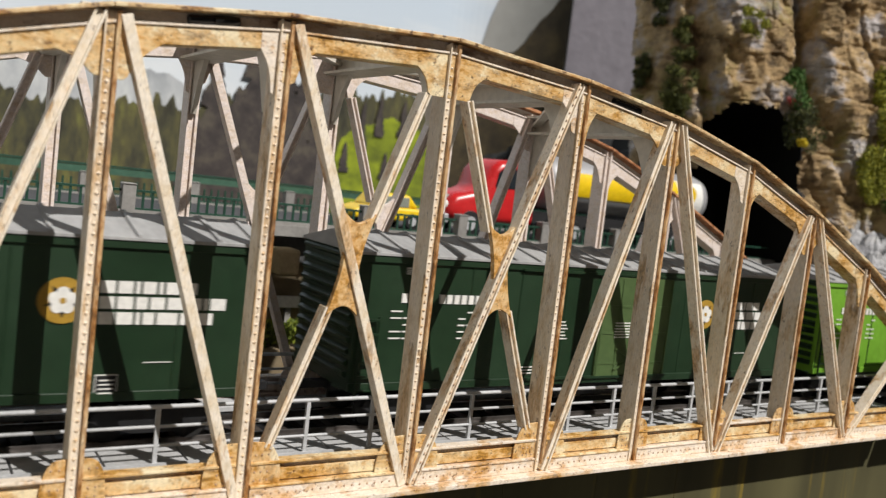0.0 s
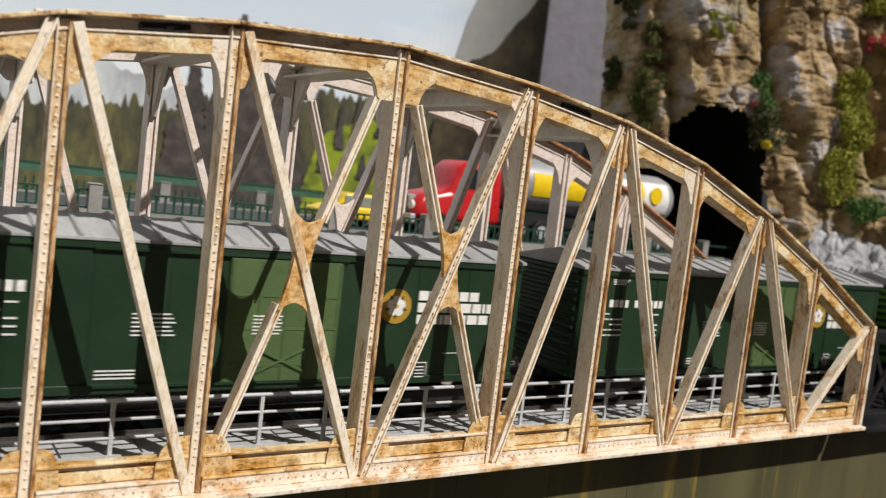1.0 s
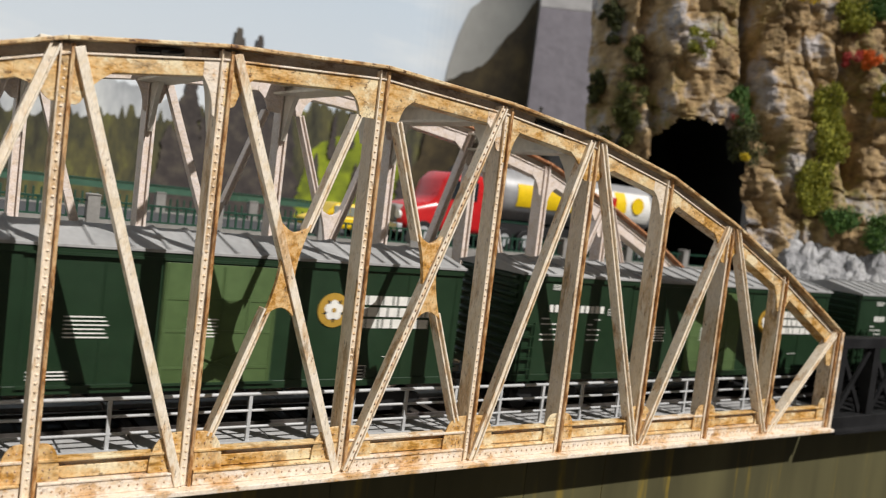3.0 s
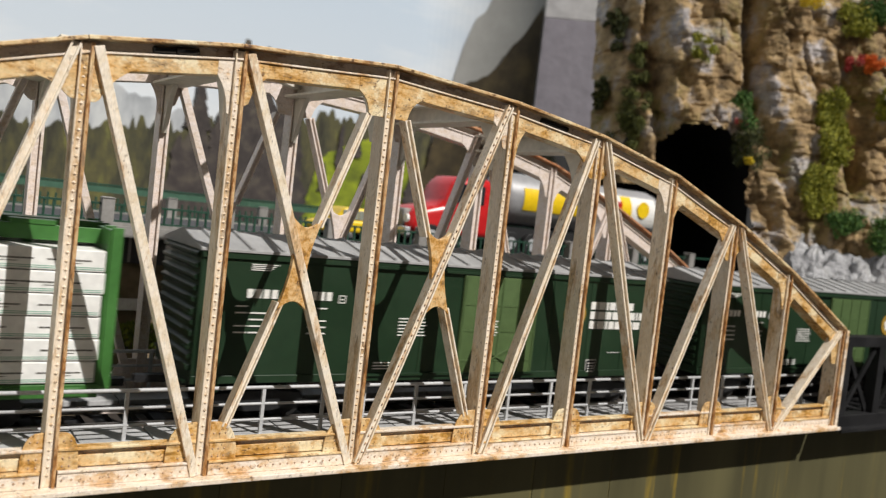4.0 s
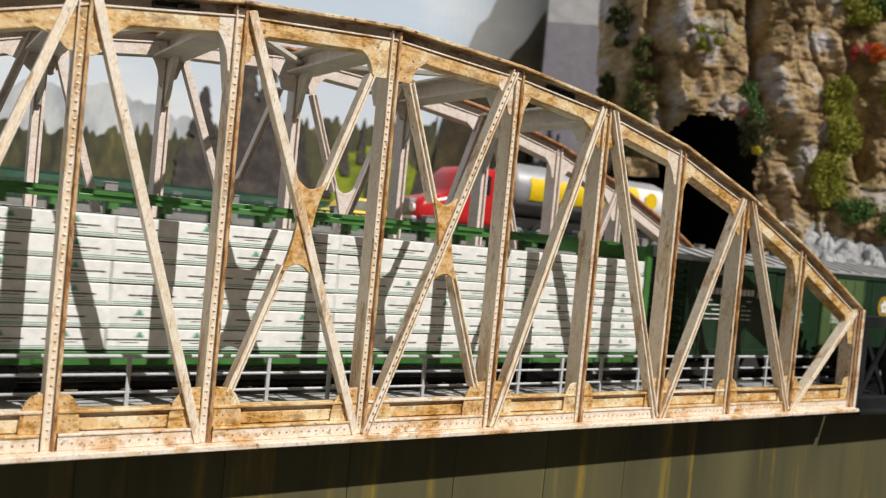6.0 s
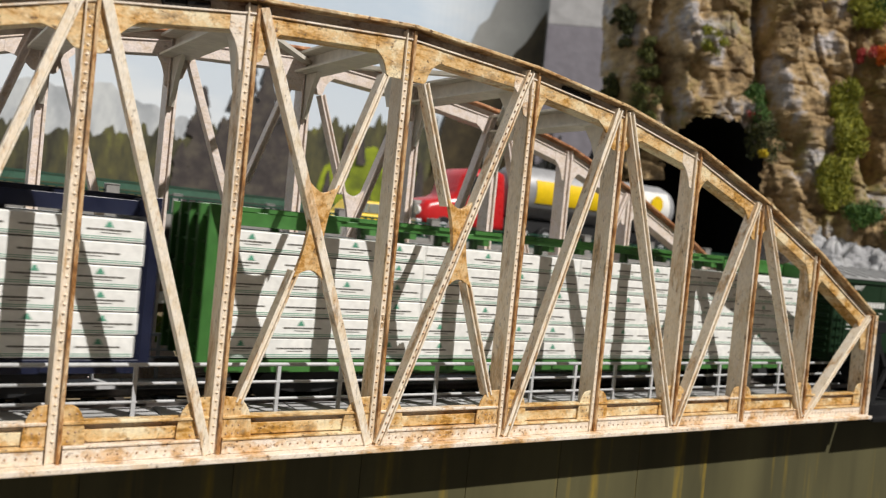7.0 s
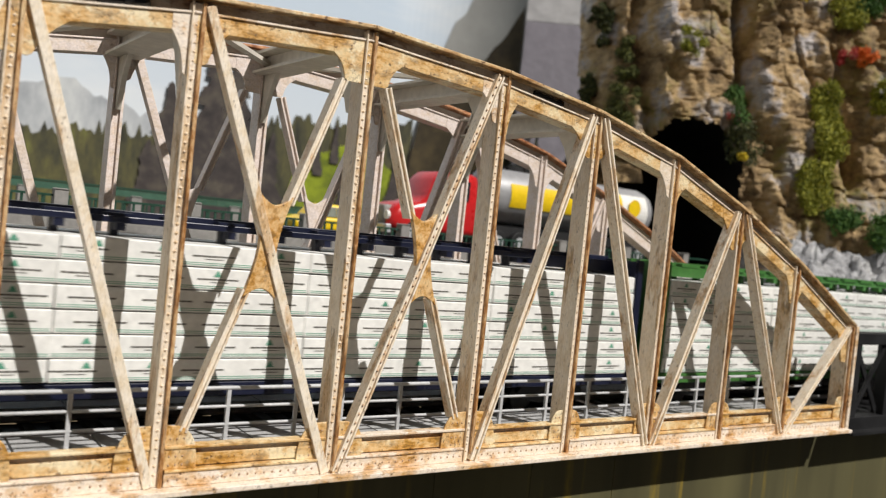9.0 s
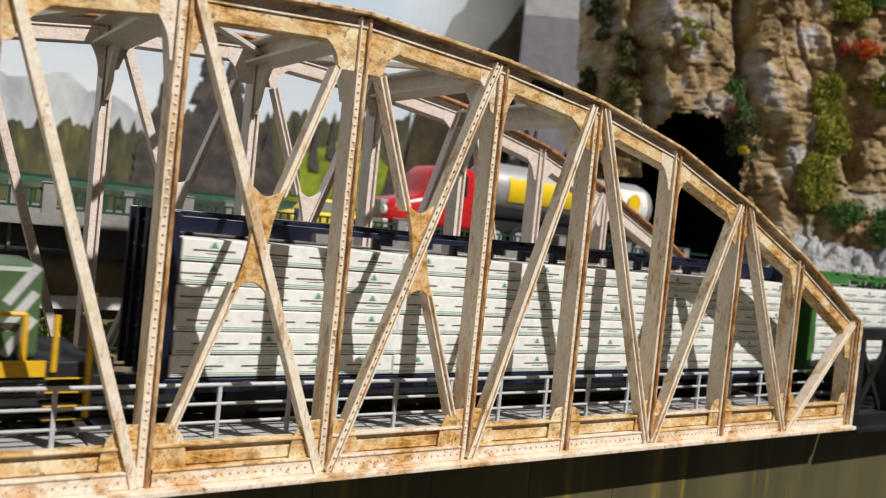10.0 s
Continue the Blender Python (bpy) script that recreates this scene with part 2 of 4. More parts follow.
def cross_gusset(parent, cx, cz, y, m, lean):
    """The hour-glass plate where two diagonals cross, with hollow arcs above and below."""
    pts = []
    h, w = 1.04, 0.35
    for a in range(0, 9):
        u = a / 8
        pts.append((-w + 2 * w * u, h - 0.20 * math.sin(math.pi * u)))
    for a in range(1, 8):
        u = a / 8
        pts.append((w - 0.16 * math.sin(math.pi * u), h - 2 * h * u))
    for a in range(0, 9):
        u = a / 8
        pts.append((w - 2 * w * u, -h + 0.20 * math.sin(math.pi * u)))
    for a in range(1, 8):
        u = a / 8
        pts.append((-w + 0.16 * math.sin(math.pi * u), -h + 2 * h * u))
    bm = B()
    prism(bm, [(cx + x + lean * z, cz + z) for x, z in pts[::-1]], y + 0.0, y + 0.14)
    part("gusset_plate", bm, m, parent, bev=0.012)


def truss(parent, y, m_post, m_light, m_rust, m_diag, near):
    n = len(XS)
    for i, x in enumerate(XS):
        bridge_post(parent, x, ZT[i], y, m_post, near)
    # main diagonals: even panels away from the middle alternate
    mains = [(5, 6), (4, 5), (4, 3), (2, 3), (2, 1), (0, 1)]
    for a, b in mains:
        for k in (1, -1):
            i, j = (a, b) if k == 1 else (12 - a, 12 - b)
            sx = 1 if XS[j] > XS[i] else -1
            diagonal(parent, (XS[i] + 0.20 * sx, ZT[i] - 0.02), (XS[j] - 0.12 * sx, 0.08), y, m_diag, 0.095, ribs=(a, b) not in ((4, 5), (5, 6)) or k < 0, rivets=near and (a, b) == (5, 6) and k == -1)
    # counter diagonals with their crossing plates
    for k in (1, -1):
        top, mid, foot = (-0.52 * k, 8.37), (-1.86 * k, 4.77), (-3.22 * k, 1.1)
        hi = (-1.47 * k, 5.80)
        lo = (-2.23 * k, 3.76)
        diagonal(parent, top, (hi[0], hi[1] - 0.15), y + 0.10, m_diag, 0.08)
        diagonal(parent, (lo[0], lo[1] + 0.12), foot, y + 0.10, m_diag, 0.08)
        cross_gusset(parent, mid[0], mid[1], y, M_PLATE if near else m_rust, 0.095 * k)
    # top chord: cover plate, recessed web with shade in its colour, lower band
    for i in range(n - 1):
        p, q = (XS[i], ZT[i]), (XS[i + 1], ZT[i + 1])
        bm = B()
        slant(bm, p, q, 0.06, 0.14, y - 0.14, y + 0.80)
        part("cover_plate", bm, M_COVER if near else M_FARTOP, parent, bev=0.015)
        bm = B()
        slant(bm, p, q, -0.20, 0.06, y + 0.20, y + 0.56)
        part("chord_web", bm, M_WEBSHADE if near else M_STRUT, parent)
        bm = B()
        slant(bm, p, q, -0.51, -0.19, y + 0.05, y + 0.56)
        tb = part("chord_band", bm, m_rust, parent, bev=0.015)
        bm = B()
        slant(bm, p, q, -0.19, -0.15, y + 0.01, y + 0.22)
        part("lip", bm, m_light, tb, bev=0.008)
    # gusset plates at the top joints, running out of the band with a hollow haunch
    inward = {0: (0.84, 0.52, 1.10), 1: (0.62, 0.26, 1.12), 2: (0.86, 0.30, 1.10), 3: (0.62, 0.24, 1.05), 4: (0.80, 0.30, 1.15), 5: (0.60, 0.22, 1.2), 6: (0.85, 0.40, 1.2)}
    outward = {0: (0.84, 0.52, 1.10), 1: (0.46, 0.20, 1.38), 2: (0.86, 0.30, 1.08), 3: (0.55, 0.20, 1.25), 4: (0.62, 0.24, 1.0), 5: (0.50, 0.20, 1.25), 6: (0.6, 0.3, 1.2)}
    for i in range(n):
        x, z = XS[i], ZT[i]
        c = abs(i - 6)
        for k in (-1, 1):
            j = i + k
            if not 0 <= j < n:
                continue
            reach, inner, drop = (inward if abs(j - 6) < c or c == 0 else outward)[c]
            sl = (ZT[j] - z) / (XS[j] - x) * k
            top_z, band_z = z - 0.19, z - 0.505
            low = z - drop
            pts = [(x, low), (x, top_z), (x + k * reach, top_z + sl * reach), (x + k * reach, band_z + sl * reach)]
            x1, z1, x2, z2 = reach, band_z + sl * reach, inner, low + 0.05
            for u in (0.12, 0.3, 0.5, 0.7, 0.88):
                hollow = 0.055 * math.sin(math.pi * u)
                pts.append((x + k * (x1 + (x2 - x1) * u - hollow), z1 + (z2 - z1) * u + hollow * 0.8))
            pts += [(x + k * x2, z2), (x + k * (x2 - 0.07), low)]
            bm = B()
            prism(bm, pts, y + 0.042 + 0.001 * k, y + 0.1)
            part("gusset_plate", bm, m_light if c in (1, 3) and k < 0 else m_rust, parent, bev=0.004)
    # bottom chord, panel by panel
    for i in range(n - 1):
        x0, x1 = XS[i] + 0.16, XS[i + 1] - 0.16
        bm = B()
        box(bm, x0 - 0.3, x1 + 0.3, y + 0.17, y + 0.25, 0.06, 0.78)
        part("chord_web", bm, m_light, parent)
        bm = B()
        box(bm, x0 + 0.3, x1 - 0.3, y + 0.09, y + 0.17, 0.42, 0.66)
        part("chord_panel", bm, m_rust, parent, bev=0.01)
        bm = B()
        box(bm, x0, x1, y - 0.02, y + 0.17, 0.06, 0.34)
        cb = part("chord_band", bm, m_light, parent, bev=0.012)
        bm = B()
        box(bm, x0, x1, y - 0.05, y + 0.17, 0.342, 0.39)
        part("lip", bm, m_rust if i % 2 else m_light, cb, bev=0.012)
        bm = B()
        box(bm, x0 - 0.02, x1 + 0.02, y - 0.0, y + 0.26, 0.782, 0.84)
        part("top_flange", bm, m_rust if i % 3 else m_light, cb, bev=0.012)
        rv = B()
        k = int((x1 - x0) / 0.17)
        rivet_row(rv, [(x0 + (j + 0.5) * (x1 - x0) / k, y - 0.02, 0.2) for j in range(k)])
        tagged(part("rivets", rv, M_RIVET, cb), kind="stuff")
    bm = B()
    box(bm, XS[0] - 0.25, XS[-1] + 0.25, y - 0.28, y + 0.8, -0.06, 0.055)
    part("foot_plate", bm, m_light, parent, bev=0.02)
    for i in range(n):
        x = XS[i]
        for k in (-1, 1):
            if (i == 0 and k < 0) or (i == n - 1 and k > 0):
                continue
            wide = 0.78 if i in (5, 6, 7) else 0.54
            high = 1.24 if i % 2 else 1.16
            bm = B()
            pts = [(x + k * 0.12, 0.392), (x + k * wide, 0.392)]
            for a in range(12, 91, 13):
                pts.append((x + k * (0.16 + (wide - 0.16) * math.cos(radians(a)) ** 0.7), 0.392 + (high - 0.392) * math.sin(radians(a)) ** 0.8))
            pts.append((x + k * 0.12, high + 0.002))
            prism(bm, pts if k < 0 else pts[::-1], y + 0.03, y + 0.075)
            gp = part("gusset_plate", bm, M_PLATE if near and (i + k) % 3 == 0 else (m_rust if (i + k) % 3 else m_light), parent, bev=0.01)
            if near:
                rv = B()
                rivet_row(rv, [(x + k * (0.24 + 0.13 * c), y + 0.03, 0.47 + 0.17 * r) for r in range(4) for c in range(3) if 0.24 + 0.13 * c + 0.1 * (r > 2) < wide - 0.06], 0.028, 0.028)
                tagged(part("rivets", rv, M_RIVET, gp), kind="stuff")


bridge = thing("truss_bridge", "cream-painted riveted steel truss bridge streaked with rust", "bridge", ORIGIN)
truss(bridge, 0.0, M_POST, M_CREAM, M_RUST, M_DIAG, True)
near_parts = set(bridge.children)
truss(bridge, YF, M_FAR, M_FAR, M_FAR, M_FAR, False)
for ob in bridge.children:                  # the far truss sits a little higher
    if ob not in near_parts:
        ob.location.z += 0.2 * S
# end posts: a doubled stanchion with an outer plate
for sx in (-1, 1):
    for y in (0.0, YF):
        bm = B()
        box(bm, sx * 19.95, sx * 20.12, y - 0.06, y + 0.66, -0.06, 3.6)
        part("end_plate", bm, M_CREAM, bridge, bev=0.02)
# slots in the chord web
for i, x, w in ((4, -5.05, 0.42), (7, 5.15, 0.5), (2, -11.5, 0.5)):
    bm = B()
    z = ZT[i] + (ZT[i + 1] - ZT[i]) * (x - XS[i]) / (XS[i + 1] - XS[i])
    d = (ZT[i + 1] - ZT[i]) / (XS[i + 1] - XS[i])
    slant(bm, (x - w, z - d * w - 0.05), (x + w, z + d * w - 0.05), -0.08, 0.08, 0.10, 0.21)
    part("slot_cover", bm, M_SLOT, bridge, "glossy black slot cover", bev=0.05)
bm = B()
rod(bm, (-5.0, 0.10, ZT[4] + 0.19), (-4.56, 0.10, ZT[4] + 0.245), 0.085, 12)
part("slot_tube", bm, M_SLOT, bridge, "glossy black tube in the slot", smooth=True)
# sway struts and top bracing between the trusses
for i in range(4, 9):
    x, z = XS[i], ZT[i] + 0.14
    bm = B()
    box(bm, x - 0.40, x + 0.40, 0.6, YF + 0.04, z - 0.55, z - 0.48)
    box(bm, x - 0.03, x + 0.03, 0.6, YF + 0.04, z - 0.48, z - 0.06)
    box(bm, x - 0.40, x + 0.40, 0.6, YF + 0.04, z - 0.06, z + 0.01)
    part("sway_strut", bm, M_STRUT, bridge, bev=0.01)
    for y, k in ((0.64, 1), (YF + 0.04, -1)):
        bm = B()
        a = [(y, z - 0.5), (y + k * 0.85, z - 0.5), (y + k * 0.5, z - 0.95), (y + k * 0.12, z - 1.8), (y, z - 1.8)]
        prism_x(bm, a, x - 0.06, x + 0.06)
        part("knee_bracket", bm, M_STRUT, bridge)
for i in range(4, 8):
    za, zb = ZT[i] - 0.1, ZT[i + 1] - 0.1
    a, b = (0.7, YF) if i % 2 else (YF, 0.7)
    bm = B()
    p, q = Vector((XS[i], a, za)), Vector((XS[i + 1], b, zb))
    mt = Matrix.Translation((p + q) / 2) @ (q - p).to_track_quat("X", "Z").to_matrix().to_4x4()
    bmesh.ops.create_cube(bm, size=1, matrix=mt @ Matrix.Diagonal(((q - p).length, 0.24, 0.1, 1)))
    part("top_brace", bm, M_STRUT, bridge)
# floor: cross girders, deck slab, ties and rails
for i in range(13):
    bm = B()
    box(bm, XS[i] - 0.15, XS[i] + 0.15, 0.6, YF, -0.05, 0.4)
    part("floor_beam", bm, M_BLACK, bridge)
bm = B()
box(bm, -20, 20, 2.2, 4.6, 0.0, 0.22)
part("track_bed", bm, M_BLACK, bridge)
for y0, y1 in ((1.08, 2.2), (4.6, 5.35)):
    for i in range(26):
        x = -20.0 + i * 1.56
        bm = B()
        box(bm, x + 0.02, x + 1.54, y0, y1, 0.44, 0.57)
        part("walkway_panel", bm, M_DECK, bridge, bev=0.015)
bm = B()
box(bm, -20, 20, 1.02, 1.07, 0.30, 0.60)
part("walkway_edge", bm, M_RAIL, bridge)
tie = None
for i in range(64):
    if tie is None:
        bm = B()
        box(bm, -0.11, 0.11, 2.25, 4.55, 0.22, 0.38)
        tie = mesh_of("tie", bm, M_TIE)
    part("tie", tie, M_TIE, bridge, loc=(-19.8 + i * 0.63, 0, 0))
for y in (2.68, 4.12):
    bm = B()
    prism_x(bm, [(y - 0.07, 0.38), (y + 0.07, 0.38), (y + 0.02, 0.41), (y + 0.02, 0.48), (y + 0.04, 0.55), (y - 0.04, 0.55), (y - 0.02, 0.48), (y - 0.02, 0.41)], -60, 60)
    part("rail", bm, M_STEEL, bridge)
for y in (1.1, 5.3):
    for z, r in ((1.70, 0.045), (1.31, 0.035), (0.93, 0.035)):
        bm = B()
        rod(bm, (-20, y, z), (20, y, z), r, 8)
        part("handrail", bm, M_RAIL, bridge, smooth=True)
    bm = B()
    box(bm, -0.045, 0.045, -0.03, 0.05, 0.3, 1.68)
    box(bm, -0.09, 0.09, -0.05, 0.0, 0.34, 0.52)
    stan = mesh_of("railing_post", bm, M_RAIL, 0.01)
    for k in range(13):
        for side in (-1, 1):
            part("railing_post", stan, M_RAIL, bridge, loc=(0.18 + side * (0.57 + 1.56 * k), y, 0))


# ---- the train ----
YT = 3.4            # track centre
ZR = 0.55           # rail head
HALF = 1.62         # half width of a car
TRAIN = []          # things and their places along the train


def bogie_mesh():
    bm = B()
    for y in (-1.05, 1.05):
        prism(bm, [(-1.25, 0.55), (-0.9, 0.35), (-0.35, 0.25), (0.35, 0.25), (0.9, 0.35), (1.25, 0.55), (1.15, 0.72), (0.4, 0.78), (-0.4, 0.78), (-1.15, 0.72)][::-1], y - 0.08, y + 0.08)
    box(bm, -0.25, 0.25, -1.05, 1.05, 0.4, 0.8)
    return mesh_of("bogie", bm, M_BLACK, 0.02)


def wheelset_mesh():
    bm = B()
    for y in (-0.76, 0.76):
        rod(bm, (0, y - 0.07, 0.42), (0, y + 0.07, 0.42), 0.42, 20)
    rod(bm, (0, -0.76, 0.42), (0, 0.76, 0.42), 0.09, 8)
    return mesh_of("wheelset", bm, M_WHEEL)


BOGIE, WHEELSET = bogie_mesh(), wheelset_mesh()


def add_bogies(car, at_x):
    for x in (-at_x, at_x):
        bo = part("bogie", BOGIE, M_BLACK, car, loc=(x, 0, 0))
        for dx in (-0.85, 0.85):
            part("wheelset", WHEELSET, M_WHEEL, bo, loc=(dx, 0, 0))


def letter_bars(bm, x, z, h, counts, w, gap, y):
    """Rows of plain bars the size of lettering that is not spelled out."""
    for c in counts:
        if c:
            box(bm, x, x + w, y - 0.012, y, z, z + h)
        x += w + gap


def boxcar(label="dark green boxcar with a lighter green plug door and grey roof", m_side=None):
    m_side = m_side or M_GREEN
    car = thing("boxcar", label, "railway car", group="boxcars of the train")
    L, h0, h1 = 7.82, 1.10, 4.25
    y = -HALF
    bm = B()
    box(bm, -L, L, -HALF + 0.06, HALF - 0.06, h0, h1)
    body = part("body", bm, m_side, car, bev=0.015)
    bm = B()
    box(bm, -L, L, -HALF, HALF, h1 - 0.16, h1)
    part("eave_plate", bm, m_side, body, bev=0.015)
    bm = B()
    box(bm, -L, L, -HALF + 0.02, HALF - 0.02, h0 - 0.02, h0 + 0.18)
    part("side_sill", bm, m_side, body, bev=0.015)
    for s in (-1, 1):
        for k in range(11):
            x = -L + 0.06 + k * 1.54
            bm = B()
            box(bm, x - 0.02, x + 0.02, s * (HALF - 0.06) - 0.015, s * (HALF - 0.06) + 0.015, h0 + 0.18, h1 - 0.16)
            part("side_seam", bm, M_GREEN, body)
    for s in (-1, 1):                                       # ribbed ends
        for k in range(11):
            bm = B()
            z = h0 + 0.25 + k * 0.27
            prism(bm, [(s * L, z), (s * (L + 0.09), z + 0.06), (s * (L + 0.09), z + 0.12), (s * L, z + 0.18)], -HALF + 0.2, HALF - 0.2)
            part("end_rib", bm, M_GREEN, car)
    bm = B()
    prism_x(bm, [(-HALF - 0.03, h1), (HALF + 0.03, h1), (HALF + 0.03, h1 + 0.07), (0, h1 + 0.42), (-HALF - 0.03, h1 + 0.07)], -L - 0.05, L + 0.05)
    roof = part("roof", bm, M_ROOF, car, "weathered grey ribbed roof", bev=0.01)
    for k in range(20):
        x = -L + 0.4 + k * 0.79
        bm = B()
        for s in (-1, 1):
            a = [bm.verts.new(p) for p in ((x - 0.04, s * (HALF + 0.03), h1 + 0.075), (x + 0.04, s * (HALF + 0.03), h1 + 0.075), (x + 0.04, 0, h1 + 0.425), (x - 0.04, 0, h1 + 0.425))]
            b = [bm.verts.new(v.co + Vector((0, 0, 0.05))) for v in a]
            bm.faces.new(b)
            for i in range(4):
                bm.faces.new((a[i], a[(i + 1) % 4], b[(i + 1) % 4], b[i]))
        part("roof_rib", bm, M_ROOF, roof)
    for s in (-1, 1):                                       # plug doors
        y0 = s * (HALF - 0.03)
        bm = B()
        box(bm, -0.35, 2.35, y0 - 0.04, y0 + 0.04, h0 + 0.15, h1 - 0.2)
        door = part("door", bm, M_DOOR, car, "lighter green plug door", bev=0.01)
        for k in range(5):
            x = -0.3 + k * 0.65
            bm = B()
            box(bm, x, x + 0.05, y0 - 0.06, y0 + 0.06, h0 + 0.18, h1 - 0.25)
            part("door_rib", bm, M_DOOR, door)
        for z in (h0 + 0.5, h0 + 1.35, h0 + 2.1):
            bm = B()
            box(bm, -0.33, 2.33, y0 - 0.055, y0 + 0.055, z, z + 0.06)
            part("door_rail", bm, M_DOOR, door)
        bm = B()
        yb = s * (HALF + 0.035)
        for a, c in (((0.35, h0 + 0.95), (1.0, h0 + 0.65)), ((1.0, h0 + 0.65), (1.65, h0 + 0.95)), ((0.35, h0 + 0.35), (1.0, h0 + 0.65)), ((1.0, h0 + 0.65), (1.65, h0 + 0.35))):
            slant(bm, a, c, -0.025, 0.025, yb - 0.03, yb + 0.03)
        part("lock_bar", bm, M_DOOR, door)
        bm = B()
        for z in (h0 + 0.12, h1 - 0.17):
            box(bm, -3.2, 2.5, s * HALF - 0.04, s * HALF + 0.04, z, z + 0.06)
        part("door_track", bm, M_GREEN, car)
    for s in (-1, 1):                                       # ladders
        x0 = -L + 0.12 if s < 0 else L - 0.6
        bm = B()
        yl = s * (HALF + 0.05)
        for x in (x0, x0 + 0.46):
            box(bm, x, x + 0.04, yl - 0.03, yl + 0.03, h0 - 0.2, h0 + 1.75)
        for k in range(6):
            box(bm, x0, x0 + 0.5, yl - 0.03, yl + 0.03, h0 + k * 0.33, h0 + 0.04 + k * 0.33)
        part("ladder", bm, M_GREEN, car)
        for k in range(6):
            bm = B()
            box(bm, s * (L + 0.12) - 0.02, s * (L + 0.12) + 0.02, -1.5, -1.0, h0 + k * 0.4, h0 + 0.04 + k * 0.4)
            part("grab_iron", bm, M_GREEN, car)
    bm = B()
    box(bm, -L + 0.2, L - 0.2, -0.3, 0.3, 0.75, h0)
    box(bm, -1.6, 1.4, -1.0, 1.0, 0.72, h0)
    box(bm, -L - 0.9, L + 0.9, -0.12, 0.12, 0.8, 0.98)
    part("underframe", bm, M_BLACK, car)
    # markings on the side facing the walkway
    ys = -HALF + 0.045
    ex, ez = 3.94, 3.05
    bm = B()
    disc_y(bm, ex, ys, ez, 0.44, 28, 0.012)
    em = part("emblem", bm, M_OCHRE, car, "round yellow emblem with a white five-petalled flower")
    bm = B()
    for k in range(5):
        a = math.tau * k / 5 + math.pi / 2
        disc_y(bm, ex + 0.15 * math.cos(a), ys - 0.016 - 0.001 * k, ez + 0.15 * math.sin(a), 0.118, 14, 0.006)
    part("petals", bm, M_WHITE, em)
    bm = B()
    for k in range(5):
        a = math.tau * k / 5 - math.pi / 2
        tri = [(ex + r * math.cos(a + d), ez + r * math.sin(a + d)) for r, d in ((0.34, 0), (0.17, 0.45), (0.17, -0.45))]
        prism(bm, tri, ys - 0.015, ys - 0.011)
    part("sepals", bm, M_BLACK, em)
    bm = B()
    disc_y(bm, ex, ys - 0.022, ez, 0.06, 12, 0.008)
    part("flower_heart", bm, M_OCHRE, em)
    bm = B()
    for row, widths in enumerate(((27, 27, 10, 25, 10, 27, 27), (27, 29, 22, 27, 33, 27, 10, 30), (27, 30, 10, 22, 38, 30, 28))):
        x = ex + 0.64
        for w in widths:
            box(bm, x, x + w * 0.0115 - 0.03, ys - 0.012, ys, ez + 0.165 - row * 0.305, ez + 0.405 - row * 0.305)
            x += w * 0.0115 + 0.02
    part("lettering", bm, M_WHITE, car, "three rows of white lettering shown as bars")
    bm = B()
    letter_bars(bm, -6.65, ez + 0.12, 0.22, [1, 1, 1, 1, 0, 1, 1, 1, 1, 1, 1], 0.15, 0.06, ys)
    for k in range(5):
        for x, w in ((-6.9, 0.3), (-6.55, 0.5), (-5.0, 0.2), (-4.75, 0.25)):
            if (k * 7 + int(x * 10)) % 5:
                box(bm, x, x + w, ys - 0.012, ys, ez - 0.10 - k * 0.16, ez - 0.065 - k * 0.16)
    for k in range(4):
        box(bm, -6.6, -5.9 - 0.07 * k, ys - 0.012, ys, 4.0 - 0.045 * k - 0.02, 4.0 - 0.045 * k)
    for k in range(6):
        box(bm, -2.35, -1.55 + 0.05 * (k % 3), ys - 0.012, ys, 2.75 - k * 0.09, 2.78 - k * 0.09)
        box(bm, 0.25, 0.95 - 0.05 * (k % 2), ys - 0.075, ys - 0.045, 2.75 - k * 0.08, 2.78 - k * 0.08)
    for k in range(3):
        box(bm, -3.0, -2.2, ys - 0.012, ys, 1.55 - k * 0.08, 1.58 - k * 0.08)
    box(bm, 5.5, 6.05, ys - 0.012, ys, 1.84, 1.855)
    for x0, x1, z0, z1 in ((-4.2, -4.0, 3.30, 3.32), (-4.2, -4.0, 3.12, 3.14), (-4.2, -4.18, 3.12, 3.32), (-4.02, -4.0, 3.12, 3.32), (-4.15, -4.05, 3.20, 3.23)):
        box(bm, x0, x1, ys - 0.012, ys, z0, z1)
    tagged(part("stencil", bm, M_WHITE, car, "small white stencil lines shown as bars"), kind="stuff")
    bm = B()
    box(bm, 4.62, 5.04, ys - 0.012, ys, 1.17, 1.62)
    pl = part("placard", bm, M_WHITE, car, "white-framed black notice plate")
    bm = B()
    box(bm, 4.64, 5.02, ys - 0.02, ys - 0.012, 1.19, 1.60)
    pb = part("placard_field", bm, M_BLACK, pl)
    bm = B()
    for k in range(4):
        box(bm, 4.69, 4.96, ys - 0.027, ys - 0.02, 1.24 + k * 0.085, 1.265 + k * 0.085)
    part("placard_lines", bm, M_WHITE, pl)
    add_bogies(car, 5.9)
    return car


first = boxcar()
TRAIN.append((first, -10.76))
for q in (-28.51, 7.12):
    TRAIN.append((copy_thing(first, ORIGIN), q))
TRAIN.append((boxcar("bright lime green boxcar with white lettering", paint("boxcar_lime", (0.16, 0.36, 0.03), 0.45, 0.2, 3.0)), 24.74))

BUNDLE_H = 0.49


